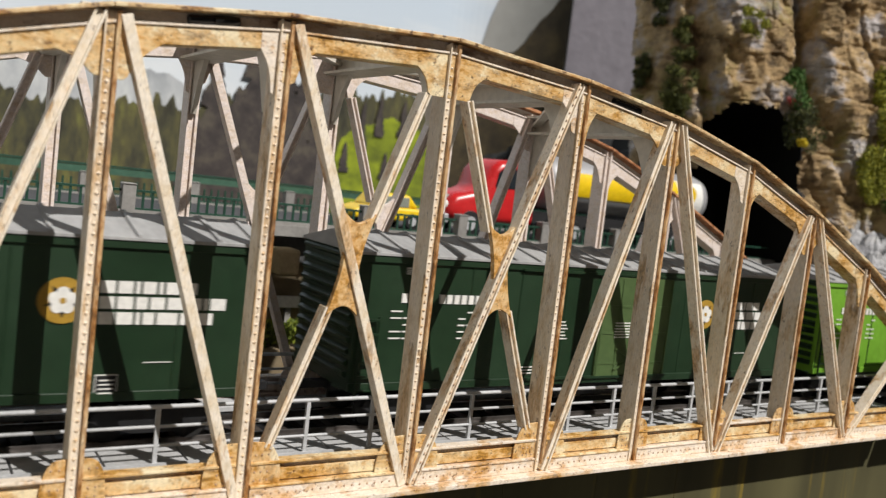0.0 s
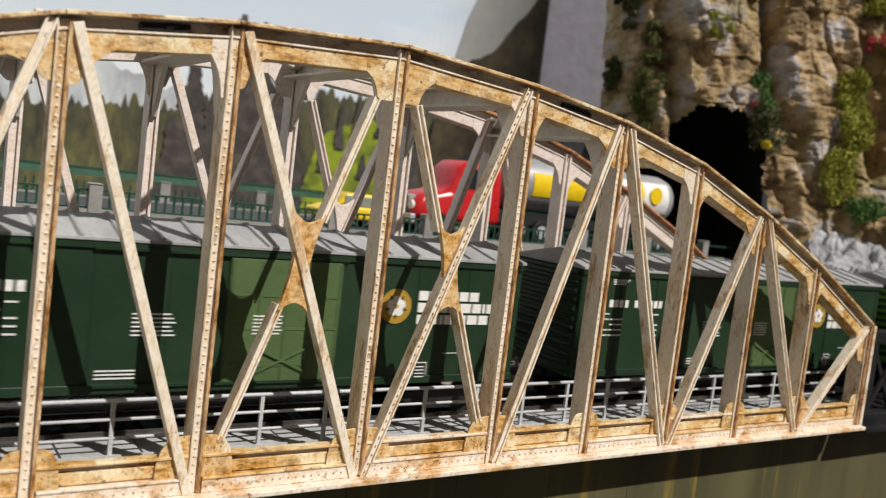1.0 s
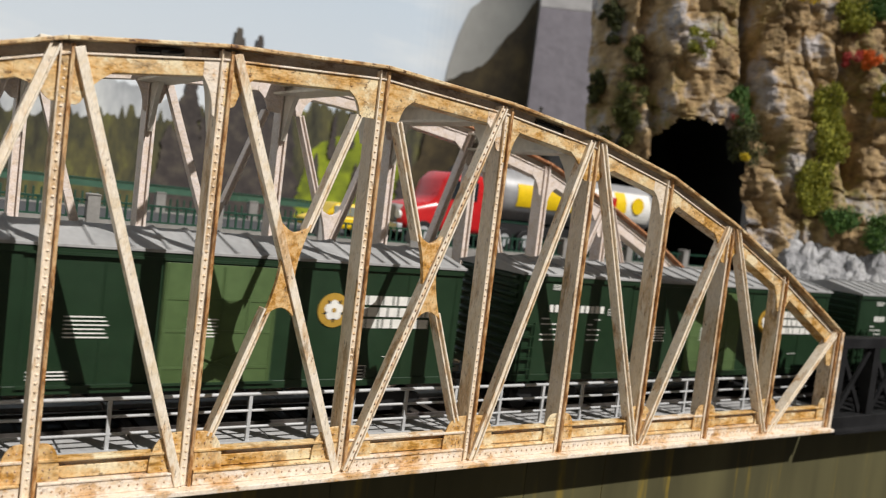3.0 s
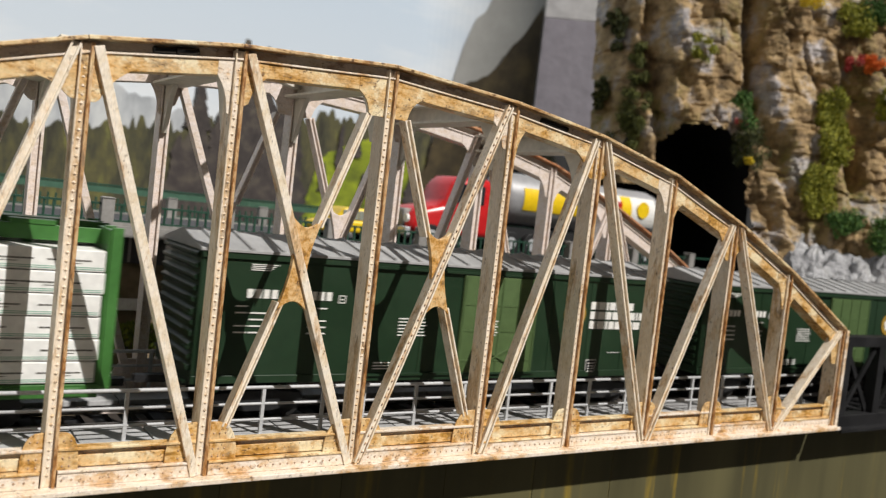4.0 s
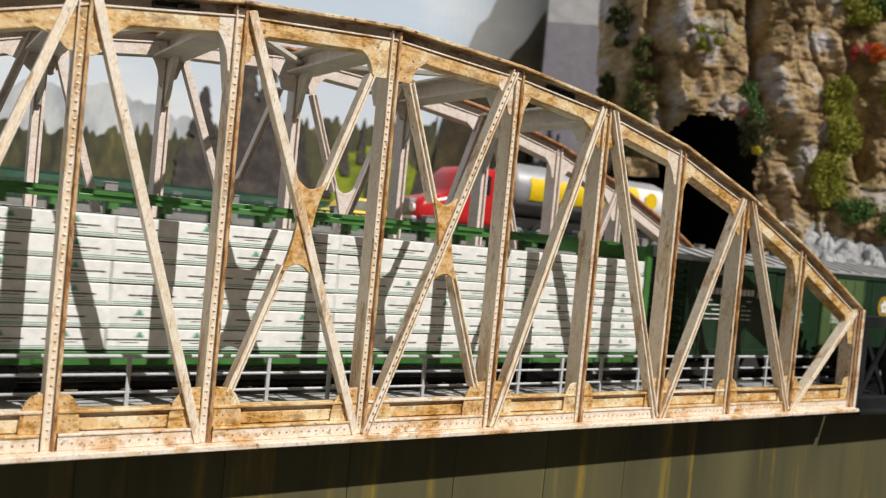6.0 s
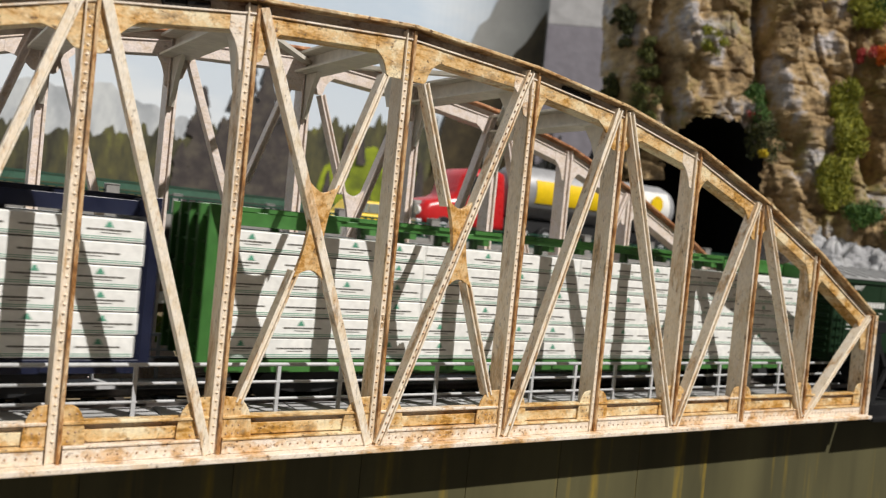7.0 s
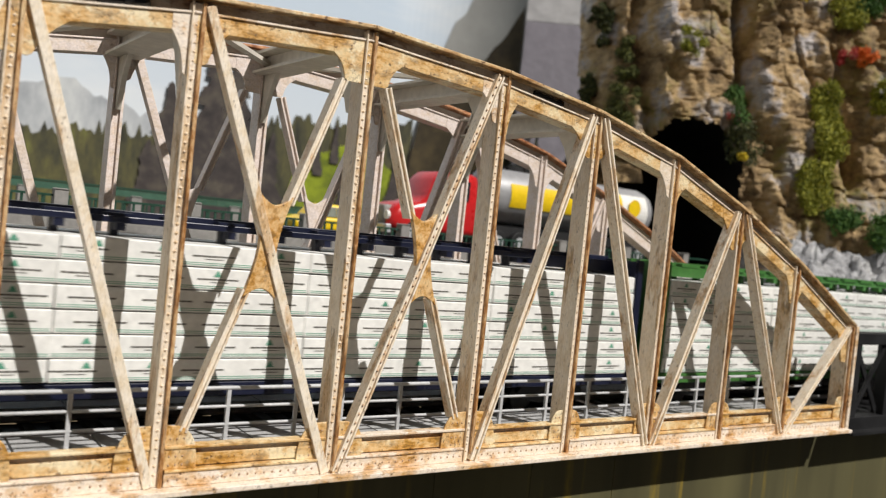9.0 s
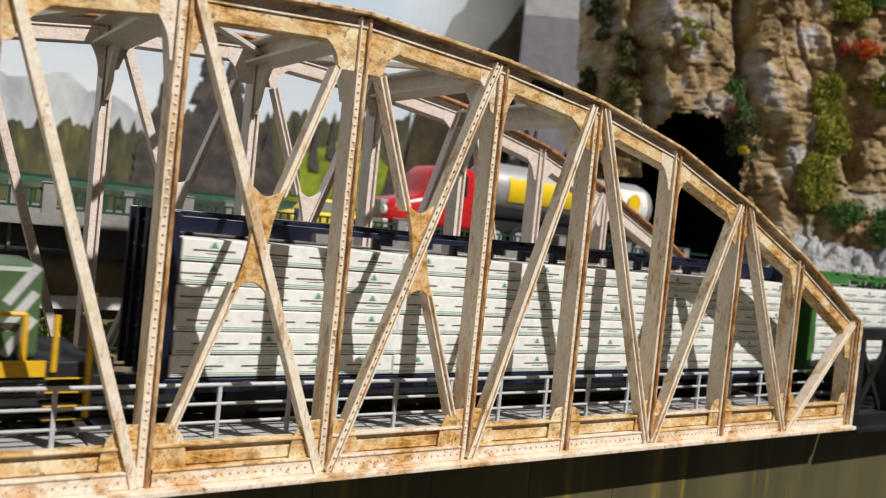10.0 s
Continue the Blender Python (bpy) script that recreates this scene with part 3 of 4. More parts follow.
def bundle_meshes(seed):
    rng = random.Random(seed)
    w = 5.40 / 2
    bm = B()
    box(bm, -w + 0.01, w - 0.01, -0.62, 0.62, 0.012, BUNDLE_H - 0.012)
    body = mesh_of("lumber_bundle", bm, M_WRAP, 0.025)
    green, black = B(), B()
    for x in (-1.95, -0.65, 0.65, 1.95):
        x += rng.uniform(-0.12, 0.12)
        if rng.random() < 0.6:
            for k, (hw, z) in enumerate(((0.055, 0.375), (0.085, 0.335), (0.105, 0.30))):
                prism(green, [(x - hw, z), (x, z + 0.06), (x + hw, z)][::-1], -0.626 - 0.001 * k, -0.618)
        x -= rng.choice((0.0, 0.0, 0.25))
        e = x - 0.44
        for _ in range(9):
            d = rng.uniform(0.06, 0.13)
            box(black, e, e + d, -0.626, -0.618, 0.222 + rng.uniform(0, 0.006), 0.262)
            e += d + 0.012
        box(black, x - 0.16, x + 0.24, -0.626, -0.618, 0.172, 0.188)
    for z in (0.052, 0.092):
        box(green, -w + 0.05, w - 0.05, -0.625, -0.618, z, z + 0.013)
    return body, mesh_of("green_print", green, M_PGREEN), mesh_of("dark_print", black, M_PBLACK)


BUNDLES = [bundle_meshes(4 + i) for i in range(5)]


def centerbeam(colour, m, broad=0):
    car = thing("centerbeam_flatcar", colour + " centerbeam flatcar loaded with white-wrapped lumber bundles", "railway car", group="centerbeam flatcars of the train")
    L = 10.85
    bm = B()
    box(bm, -L, L, -1.5, 1.5, 0.95, 1.12)
    box(bm, -L, L, -1.55, -1.35, 0.82, 1.12)
    box(bm, -L, L, 1.35, 1.55, 0.82, 1.12)
    prism(bm, [(-8, 0.95), (-6.5, 0.5), (6.5, 0.5), (8, 0.95)], -0.25, 0.25)
    for k in range(18):
        x = -L + 0.6 + k * 1.21
        box(bm, x - 0.18, x + 0.18, -1.60, -1.5, 0.86, 1.06)
    part("deck", bm, m, car, bev=0.015)
    bm = B()
    box(bm, -L - 0.9, L + 0.9, -0.12, 0.12, 0.72, 0.9)
    part("coupler_beam", bm, M_BLACK, car)
    for s in (-1, 1):
        bm = B()
        box(bm, s * L - 0.06, s * L + 0.06, -1.5, 1.5, 0.95, 4.55)
        bh = part("bulkhead", bm, m, car, bev=0.01)
        for y in (-1.5, -0.75, 0.0, 0.75, 1.42):
            bm = B()
            box(bm, s * (L + 0.12) - 0.12, s * (L + 0.12) + 0.12, y - 0.04, y + 0.06, 0.95, 4.6)
            part("stake", bm, m, bh, bev=0.01)
        for k in range(6):
            bm = B()
            box(bm, s * (L + 0.08) - 0.06, s * (L + 0.08) + 0.06, -1.45, 1.45, 1.3 + k * 0.6, 1.36 + k * 0.6)
            part("crossbar", bm, m, bh)
    bm = B()
    box(bm, -L, L, -0.22, 0.22, 4.42, 4.62)
    top = part("top_chord", bm, m, car, bev=0.015)
    for y in (-0.66, 0.58):
        bm = B()
        box(bm, -L, L, y, y + 0.08, 4.36, 4.50)
        part("side_rail", bm, m, top, bev=0.015)
    for s in (-1, 1):
        for y in (-0.70, 0.66):
            bm = B()
            box(bm, min(s * L, s * (L - 3.4)), max(s * L, s * (L - 3.4)), y, y + 0.04, 4.16, 4.5)
            part("end_skirt", bm, m, top, bev=0.01)
    for k in range(17):
        x = -L + 0.7 + k * 1.22
        bm = B()
        wide = 0.46 if broad else 0.30
        box(bm, x - wide, x + wide, -0.60 - 0.12 * broad, 0.60 + 0.12 * broad, 4.50, 4.57 + 0.03 * broad)
        box(bm, x - 0.10, x + 0.10, -0.64, -0.3, 4.20, 4.50)
        part("stake_bracket", bm, m, top)
        bm = B()
        box(bm, x - 0.08, x + 0.08, -0.12, 0.12, 1.1, 4.5)
        part("beam_post", bm, m, car)
    for s in (-1, 1):
        for c in range(4):
            for r in range(6):
                x = (-1.5 + c) * 5.38
                body, green, dark = BUNDLES[(r * 2 + c * 3 + (s > 0)) % 5]
                lb = part("lumber_pack", body, M_WRAP, car, "white-wrapped lumber bundle" if s < 0 and r == 0 else "", loc=(x + 0.02 * ((r * 5 + c) % 3 - 1), s * (0.92 + 0.012 * ((r * 3 + c * 2) % 4 - 1)), 1.14 + r * BUNDLE_H))
                if s > 0:
                    lb.rotation_euler.z = math.pi
                part("green_print", green, M_PGREEN, lb)
                part("dark_print", dark, M_PBLACK, lb)
    add_bogies(car, 8.2)
    return car


TRAIN.append((centerbeam("bright green", M_CBGREEN, 1), -49.2))
TRAIN.append((centerbeam("dark blue", M_CBBLUE), -72.4))


def locomotive():
    car = thing("diesel_locomotive", "green diesel locomotive with yellow handrails and striped nose", "locomotive")
    L = 9.2
    bm = B()
    box(bm, -L, L, -1.5, 1.5, 1.15, 1.5)
    box(bm, -3.2, 3.2, -1.1, 1.1, 0.35, 1.15)
    box(bm, L - 0.3, L, -1.45, 1.45, 0.3, 1.15)
    box(bm, L, L + 1.0, -0.15, 0.15, 0.65, 0.95)
    part("frame", bm, M_BLACK, car, bev=0.03)
    bm = B()
    box(bm, L - 2.6, L - 1.0, -1.25, 1.25, 1.5, 3.3)
    part("nose", bm, M_LOCO, car, bev=0.12)
    bm = B()
    for k in range(3):
        z = 1.62 + k * 0.5
        slant(bm, (L - 1.55, z - 0.1), (L - 1.05, z + 0.62), 0.0, 0.17, -1.262, -1.25)
    part("nose_stripes", bm, M_RAIL, car, "pale slanting stripes on the nose")
    bm = B()
    box(bm, L - 5.0, L - 2.6, -1.5, 1.5, 1.5, 4.5)
    cab = part("cab", bm, M_LOCO, car, bev=0.12)
    bm = B()
    box(bm, L - 4.7, L - 3.0, -1.52, 1.52, 3.2, 4.0)
    part("cab_window", bm, M_GLASS, cab)
    bm = B()
    box(bm, -L + 0.9, L - 5.0, -0.95, 0.95, 1.5, 4.3)
    part("hood", bm, M_LOCO, car, bev=0.1)
    bm = B()
    box(bm, -L, L - 0.9, -1.58, -1.5, 1.22, 1.52)
    part("walkway_stripe", bm, M_YELLOW, car)
    for x in (L - 0.1, L - 0.75, L - 1.3, L - 5.3, L - 8.0, L - 11.0, L - 14):
        bm = B()
        rod(bm, (x, -1.5, 0.4 if x > L - 0.5 else 1.3), (x, -1.5, 2.85 if x > L - 0.5 else 2.4), 0.06, 8)
        part("handrail_post", bm, M_YELLOW, car)
    bm = B()
    rod(bm, (L - 1.3, -1.5, 2.4), (L - 5.3, -1.5, 2.4), 0.05, 8)
    rod(bm, (L - 5.3, -1.5, 2.4), (-L + 0.5, -1.5, 2.4), 0.05, 8)
    rod(bm, (L - 0.05, -1.5, 2.3), (L - 0.05, -0.5, 2.3), 0.045, 8)
    part("handrail", bm, M_YELLOW, car)
    bm = B()
    for k in range(4):
        box(bm, L - 0.9, L - 0.15, -1.55, -1.1, 0.35 + 0.27 * k, 0.40 + 0.27 * k)
    steps = part("step", bm, M_BLACK, car, "black boarding steps edged in yellow")
    bm = B()
    for k in range(4):
        box(bm, L - 0.88, L - 0.17, -1.575, -1.552, 0.36 + 0.27 * k, 0.39 + 0.27 * k)
    part("step_edge", bm, M_YELLOW, steps)
    add_bogies(car, 6.0)
    return car


TRAIN.append((locomotive(), -93.85))

# ---- fascia below the bridge ----
def fascia_paint():
    """Olive board with vertical yellow runs and a slight sheen."""
    m, n, l, b = node_mat("fascia_olive")
    base = ramp(n, l, noise_tex(n, l, coords(n, l, 2.5, (1, 1, 0.15)), 1.0, 5), (0.3, (0.048, 0.043, 0.016)), (0.7, (0.108, 0.096, 0.038)))
    runs = noise_tex(n, l, coords(n, l, 0.8, (1, 1, 0.05)), 1.0, 3, 0.6)
    soft = noise_tex(n, l, coords(n, l, 0.2, (1, 1, 0.4)), 1.0, 4)
    mask = mix(n, l, 1.0, ramp(n, l, runs, (0.55, (0.0,)), (0.68, (0.75,))), ramp(n, l, soft, (0.3, (0.3,)), (0.7, (1.0,))), "MULTIPLY")
    l.new(mix(n, l, mask, base, (0.30, 0.20, 0.012)), b.inputs["Base Color"])
    b.inputs["Roughness"].default_value = 0.7
    return m


M_OLIVE = fascia_paint()
fascia = thing("fascia", "olive painted board fascia with yellow streaks below the bridge", "wall", ORIGIN, kind="structure")
for k in range(12):
    x = -22.05 + 3.16 * k - 2.9
    bm = B()
    box(bm, x + 0.012, x + 3.148, 1.0, 1.15, -99.9, -0.07)
    part("panel", bm, M_OLIVE, fascia)
bm = B()
box(bm, -26, 40, 1.02, 1.17, -99.9, -0.5)
part("backing", bm, M_OLIVE, fascia)


# ---- the hall, the backdrop and the land behind ----
def plain(name, bm, material, label, category, kind="", bev=0.0, smooth=False, group=""):
    ob = part(name, bm, material, None, "", bev, smooth)
    ob.matrix_world = ORIGIN
    return tagged(ob, label, category, group, kind)


bm = B()
box(bm, -260, 260, -260, 260, -101, -100)
plain("floor", bm, paint("hall_carpet", (0.05, 0.046, 0.042), 0.9, 0.15, 8.0), "plain dark grey floor of the hall", "floor", "structure")

# Out-of-view white reflector, added to bounce sun onto the posts' left faces.
bm = B()
box(bm, -116, -113, -260, 260, -100, 170)
plain("wall_end", bm, paint("bounce_wall_white", (0.80, 0.79, 0.77), 0.9, 0.04, 30.0), "unseen white wall added to bounce light onto the bridge", "wall", "structure")

YB = 40.0           # the painted board


def sky_paint():
    m, n, l, b = node_mat("painted_sky")
    v = coords(n, l, 14.0, (0.55, 1, 1.9), False)
    cloud = noise_tex(n, l, v, 1.0, 7, 0.6)
    tc, sep = n.new("ShaderNodeTexCoord"), n.new("ShaderNodeSeparateXYZ")
    l.new(tc.outputs["Object"], sep.inputs[0])
    mr = n.new("ShaderNodeMapRange")
    mr.inputs[1].default_value, mr.inputs[2].default_value = 8 * S, 34 * S
    l.new(sep.outputs["Z"], mr.inputs[0])
    grad = ramp(n, l, mr.outputs[0], (0.0, (0.63, 0.68, 0.73)), (0.5, (0.52, 0.61, 0.71)), (1.0, (0.39, 0.53, 0.68)))
    mask = ramp(n, l, cloud, (0.46, (0.0,)), (0.66, (0.85,)))
    l.new(mix(n, l, mask, grad, (0.76, 0.78, 0.79)), b.inputs["Base Color"])
    b.inputs["Roughness"].default_value = 0.9
    return m


def blotch(name, cols, size, stretch=(1, 1, 1), rough=0.9):
    """Brushed paint or scenery in several tones."""
    m, n, l, b = node_mat(name)
    f = noise_tex(n, l, coords(n, l, size, stretch, False), 1.0, 7, 0.68)
    k = len(cols)
    l.new(ramp(n, l, f, *[(0.3 + 0.4 * i / (k - 1), c) for i, c in enumerate(cols)]), b.inputs["Base Color"])
    b.inputs["Roughness"].default_value = rough
    return m


M_SKY = sky_paint()
M_MOUNT = blotch("painted_mountain", [(0.30, 0.32, 0.34), (0.42, 0.44, 0.46), (0.56, 0.58, 0.58), (0.36, 0.38, 0.40)], 3.0, (1.4, 1, 0.6))
M_FOREST = blotch("painted_forest", [(0.020, 0.019, 0.014), (0.054, 0.052, 0.030), (0.095, 0.088, 0.036), (0.17, 0.17, 0.045)], 1.5, (1.6, 1, 0.55))
M_MEADOW = blotch("painted_meadow", [(0.07, 0.085, 0.012), (0.15, 0.19, 0.012), (0.27, 0.33, 0.015), (0.33, 0.38, 0.03)], 2.6, (1, 1, 1.3))
M_FIR = blotch("painted_fir", [(0.026, 0.022, 0.022), (0.055, 0.045, 0.042), (0.11, 0.095, 0.07)], 1.2)
M_BROWN = blotch("painted_brown_wood", [(0.018, 0.014, 0.008), (0.045, 0.033, 0.015), (0.09, 0.066, 0.028)], 2.0)
M_COLW = paint("wall_white", (0.56, 0.55, 0.55), 0.9, 0.05, 8.0)
M_COLG = paint("wall_lavender", (0.30, 0.28, 0.315), 0.9, 0.06, 8.0)


def sheet(name, top, layer, material, parent, z0=-12.0):
    """A painted shape on the board: the outline along the top, straight down to its foot."""
    bm = B()
    y = YB - 0.06 * layer
    pts = [(x, z) for x, z in top]
    lo = [bm.verts.new((x, y, z0)) for x, z in pts]
    hi = [bm.verts.new((x, y, z)) for x, z in pts]
    for i in range(len(pts) - 1):
        bm.faces.new((lo[i], lo[i + 1], hi[i + 1], hi[i]))
    return part(name, bm, material, parent)


def ridge(x0, x1, step, f):
    k = int((x1 - x0) / step)
    return [(x0 + (x1 - x0) * i / k, f(x0 + (x1 - x0) * i / k)) for i in range(k + 1)]


def fir_outline(x, z, h, w, rng):
    pts = [(x - w, z)]
    k = max(7, int(h * 1.6))
    for side in (-1, 1):
        seq = range(k) if side < 0 else range(k - 1, -1, -1)
        for i in seq:
            u = i / k
            r = w * (1 - u) ** 0.8 * rng.uniform(0.6, 1.1) + 0.05
            tip = (x + side * r, z + h * u)
            inn = (x + side * r * rng.uniform(0.6, 0.85), z + h * (u + 0.04))
            pts += [tip, inn] if side < 0 else [inn, tip]
        if side < 0:
            pts.append((x, z + h))
    pts.append((x + w, z))
    return pts


backdrop = thing("backdrop", "painted board with sky, a snowy mountain, forest and meadow", "backdrop", ORIGIN, kind="structure")
COVE = [(24.6 + 7.6 * math.sin(radians(a)), YB - 7.6 + 7.6 * math.cos(radians(a))) for a in range(0, 73, 4)]   # the board's rounded end
bm = B()
line = [(-110, YB)] + COVE
lo, hi = [[bm.verts.new((x, y, z)) for x, y in line + [(x + 0.4, y + 0.6) for x, y in line[::-1]]] for z in (-14, 70)]
k = len(lo)
for i in range(k):
    bm.faces.new((lo[i], lo[(i + 1) % k], hi[(i + 1) % k], hi[i]))
part("sky_board", bm, M_SKY, backdrop)
rng = random.Random(7)


def peak(x):
    base = 12.2 - 0.30 * abs(x - 1.5) if x > 1.5 else 12.2 - 0.16 * abs(x - 1.5)
    return base + 0.9 * noise.noise((x * 0.5, 3, 0)) + 0.35 * noise.noise((x * 1.7, 9, 0))


sheet("mountain", ridge(-50, 14, 0.4, peak), 1, M_MOUNT, backdrop)
sheet("wooded_ridge", ridge(-110, 27, 0.22, lambda x: 8.7 + (0.19 * (x - 2) if x > 2 else 0.02 * (x - 2)) + 0.5 * noise.noise((x * 0.25, 0, 0)) + 0.5 * abs(noise.noise((x * 2.3, 5, 0))) + 1.15 * rng.random() ** 2), 2, M_FOREST, backdrop)
sheet("meadow", ridge(15.6, 28.5, 0.25, lambda x: float(np.interp(x, [15.6, 16.6, 18.6, 20.4, 23, 25.5, 28.5], [5.6, 9.0, 10.2, 10.9, 10.3, 8.6, 7.0])) + 0.4 * noise.noise((x * 1.3, 2, 0))), 3, M_MEADOW, backdrop)
FIRS = [(7.4, 2, 11.2, 2.4), (8.9, 2, 9.4, 2.3), (10.3, 2, 14.4, 3.2), (11.8, 2, 14.2, 3.0), (13.3, 2, 10.6, 2.3), (14.6, 3, 8.0, 1.6), (6.3, 2, 7.4, 1.9)]
FIRS += [(16.9, 6.6, 2.2, 0.45), (18.1, 8.4, 3.4, 0.5), (19.4, 9.4, 3.0, 0.45), (20.2, 6.4, 2.0, 0.5), (21.4, 9.6, 2.8, 0.5), (24.6, 5.5, 5.0, 1.1), (26.0, 5.5, 6.2, 1.3)]
for x, z, h, w in FIRS:
    bm = B()
    y = YB - 0.24 - 0.003 * x
    bm.faces.new([bm.verts.new((px, y, pz)) for px, pz in fir_outline(x, z, h, w, rng)])
    part("painted_fir", bm, M_FIR, backdrop)
# Grey tones of a soft shadow on the board's rounded end, put into paint.
M_GREYSHADE = blotch("painted_grey_shade", [(0.27, 0.27, 0.255), (0.32, 0.32, 0.305), (0.38, 0.38, 0.36)], 5.0)


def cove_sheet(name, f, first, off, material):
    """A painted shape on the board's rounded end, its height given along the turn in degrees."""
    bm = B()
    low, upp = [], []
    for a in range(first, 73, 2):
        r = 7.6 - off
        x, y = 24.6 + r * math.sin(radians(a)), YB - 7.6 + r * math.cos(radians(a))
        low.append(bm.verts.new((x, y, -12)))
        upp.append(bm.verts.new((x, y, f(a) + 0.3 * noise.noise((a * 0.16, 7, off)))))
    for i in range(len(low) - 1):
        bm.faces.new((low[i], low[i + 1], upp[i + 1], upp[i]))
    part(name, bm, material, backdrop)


# first the shadow's outline as a painted grey sheet, then the wood
cove_sheet("misty_hill", lambda a: float(np.interp(a, [12, 16, 20, 24, 30, 36, 44, 72], [9, 12, 17, 19.5, 21.6, 22.6, 25, 34])), 12, 0.08, M_GREYSHADE)
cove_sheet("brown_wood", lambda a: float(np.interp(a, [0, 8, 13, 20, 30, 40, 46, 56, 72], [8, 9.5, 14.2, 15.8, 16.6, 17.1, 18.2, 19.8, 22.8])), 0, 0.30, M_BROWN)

hall_wall = thing("wall_side", "plain hall wall, white above and lavender grey below", "wall", ORIGIN, kind="structure")
for z0, z1, m, d in ((-20, 23.3, M_COLG, 0.0), (23.3, 60, M_COLW, -0.02)):
    bm = B()
    line = [(33.6, 40.6 + d), (48.6, 29.2 + d), (49.4, 30.4), (34.4, 41.8)]
    lo, hi = [[bm.verts.new((x, y, z)) for x, y in line] for z in (z0, z1)]
    for i in range(4):
        bm.faces.new((lo[i], lo[(i + 1) % 4], hi[(i + 1) % 4], hi[i]))
    bm.faces.new(lo[::-1])
    bm.faces.new(hi)
    part("wall_field", bm, m, hall_wall, bev=0.06)

# ---- cliff with the tunnel ----
def rock_mat(name, tones, moss):
    m, n, l, b = node_mat(name)
    v = coords(n, l, 2.4, (1, 1, 0.9), False)
    f = noise_tex(n, l, v, 1.0, 8, 0.68)
    f2 = noise_tex(n, l, coords(n, l, 0.6, (0.75, 0.75, 1.7), False), 1.0, 6, 0.7)
    big = noise_tex(n, l, coords(n, l, 5.0, (1, 1, 0.5), False), 1.0, 4, 0.6)
    c = ramp(n, l, f, *[(0.30 + 0.42 * i / (len(tones) - 1), t) for i, t in enumerate(tones)])
    g = ramp(n, l, f2, (0.30, (0.40,)), (0.46, (0.95,)), (0.62, (1.3,)))
    c = mix(n, l, 1.0, c, g, "MULTIPLY")
    mask = mix(n, l, 1.0, ramp(n, l, big, (0.52, (0.0,)), (0.62, (0.8,))), ramp(n, l, f2, (0.42, (0.0,)), (0.58, (1.0,))), "MULTIPLY")
    c = mix(n, l, mask, c, moss)
    l.new(c, b.inputs["Base Color"])
    b.inputs["Roughness"].default_value = 0.8
    bump(n, l, b, f2, 0.9, 0.25)
    return m


M_ROCK = rock_mat("cliff_rock", [(0.055, 0.034, 0.014), (0.20, 0.128, 0.055), (0.37, 0.255, 0.12), (0.37, 0.35, 0.36), (0.60, 0.46, 0.26)], (0.12, 0.125, 0.012))
M_SCREE = rock_mat("grey_rock", [(0.12, 0.12, 0.13), (0.26, 0.26, 0.27), (0.42, 0.42, 0.43), (0.60, 0.59, 0.57)], (0.14, 0.13, 0.08))
# Near-black that paints shade into the tunnel and the hillside beside it.
M_SHADEBLACK = paint("shade_black", (0.006, 0.006, 0.006), 0.95, 0.3, 2.0)


FACE = Vector((25.5, 10.9, 0))       # a point on the cliff's face, its run and its outward side
RUN_A, OUT = Vector((0.86, -0.51, 0)), Vector((-0.51, -0.86, 0))


def relief(a, z):
    """How far the face stands out at a along it and height z: buttresses, stacked blocks, ledges and clefts."""
    b = -0.30 * (z - 9)
    w = a + 0.12 * (z - 10) + 0.45 * noise.noise((a * 0.35, z * 0.2, 2))
    b += 0.9 * noise.noise((w * 0.30, z * 0.06, 1.0)) + 0.55 * noise.noise((w * 0.8, z * 0.2, 4.0))
    b += 0.7 * math.exp(-((a - 3.4) / 1.1) ** 2) + 0.4 * math.exp(-((a + 0.7) / 1.2) ** 2)
    # beds of uneven blocks, parted by narrow joints
    bed = (z + 0.16 * a + 1.3 * noise.noise((a * 0.33, z * 0.3, 6.0))) / 1.5
    row = math.floor(bed)
    fr = bed - row
    run = (w + 0.9 * noise.cell((row * 1.0, 5.5, 0.5)) + 0.5 * noise.noise((a * 0.9, z * 0.9, 3))) / (1.7 + 0.6 * noise.cell((row * 1.0, 2.5, 8.5)))
    col = math.floor(run)
    fc = run - col
    h = noise.cell((col + 0.5, row + 0.5, 3.5))
    b += 0.32 * h + 0.22 * (fr - 0.5) * noise.cell((col + 0.5, row + 0.5, 7.5)) + 0.16 * (fc - 0.5) * noise.cell((col + 0.5, row + 0.5, 9.5))
    b -= (0.22 * math.exp(-(min(fr, 1 - fr) / 0.06) ** 2) + 0.10 * math.exp(-(min(fc, 1 - fc) / 0.05) ** 2)) * max(0.0, 0.55 + 1.2 * noise.noise((a * 0.5, z * 0.5, 12.0)))
    b += 0.30 * noise.noise((w * 1.7, z * 0.55, 2.0)) + 0.16 * noise.noise((a * 1.2, z * 2.2, 11.0)) + 0.10 * noise.noise((a * 2.6, z * 4.2, 5.0)) + 0.07 * noise.noise((a * 6, z * 7, 0))
    # deep clefts
    b -= 1.3 * math.exp(-((a - 1.7 + 0.06 * (z - 15)) / 0.30) ** 2) * min(1.0, max(0.0, (z - 12.5) / 2))
    b -= 2.2 * math.exp(-((a - 7.0 + 0.08 * (z - 12.5)) / 0.42) ** 2) * min(1.0, max(0.0, (z - 8.8) / 1.5)) * min(1.0, max(0.0, (17 - z) / 1.5))
    b -= 0.7 * math.exp(-((a + 3.2 + 0.10 * (z - 14)) / 0.35) ** 2)
    b -= 0.85 * max(0.0, -2.4 - a)
    if a < -4.6:
        b -= 0.9 * (-4.6 - a) ** 1.6
    return b


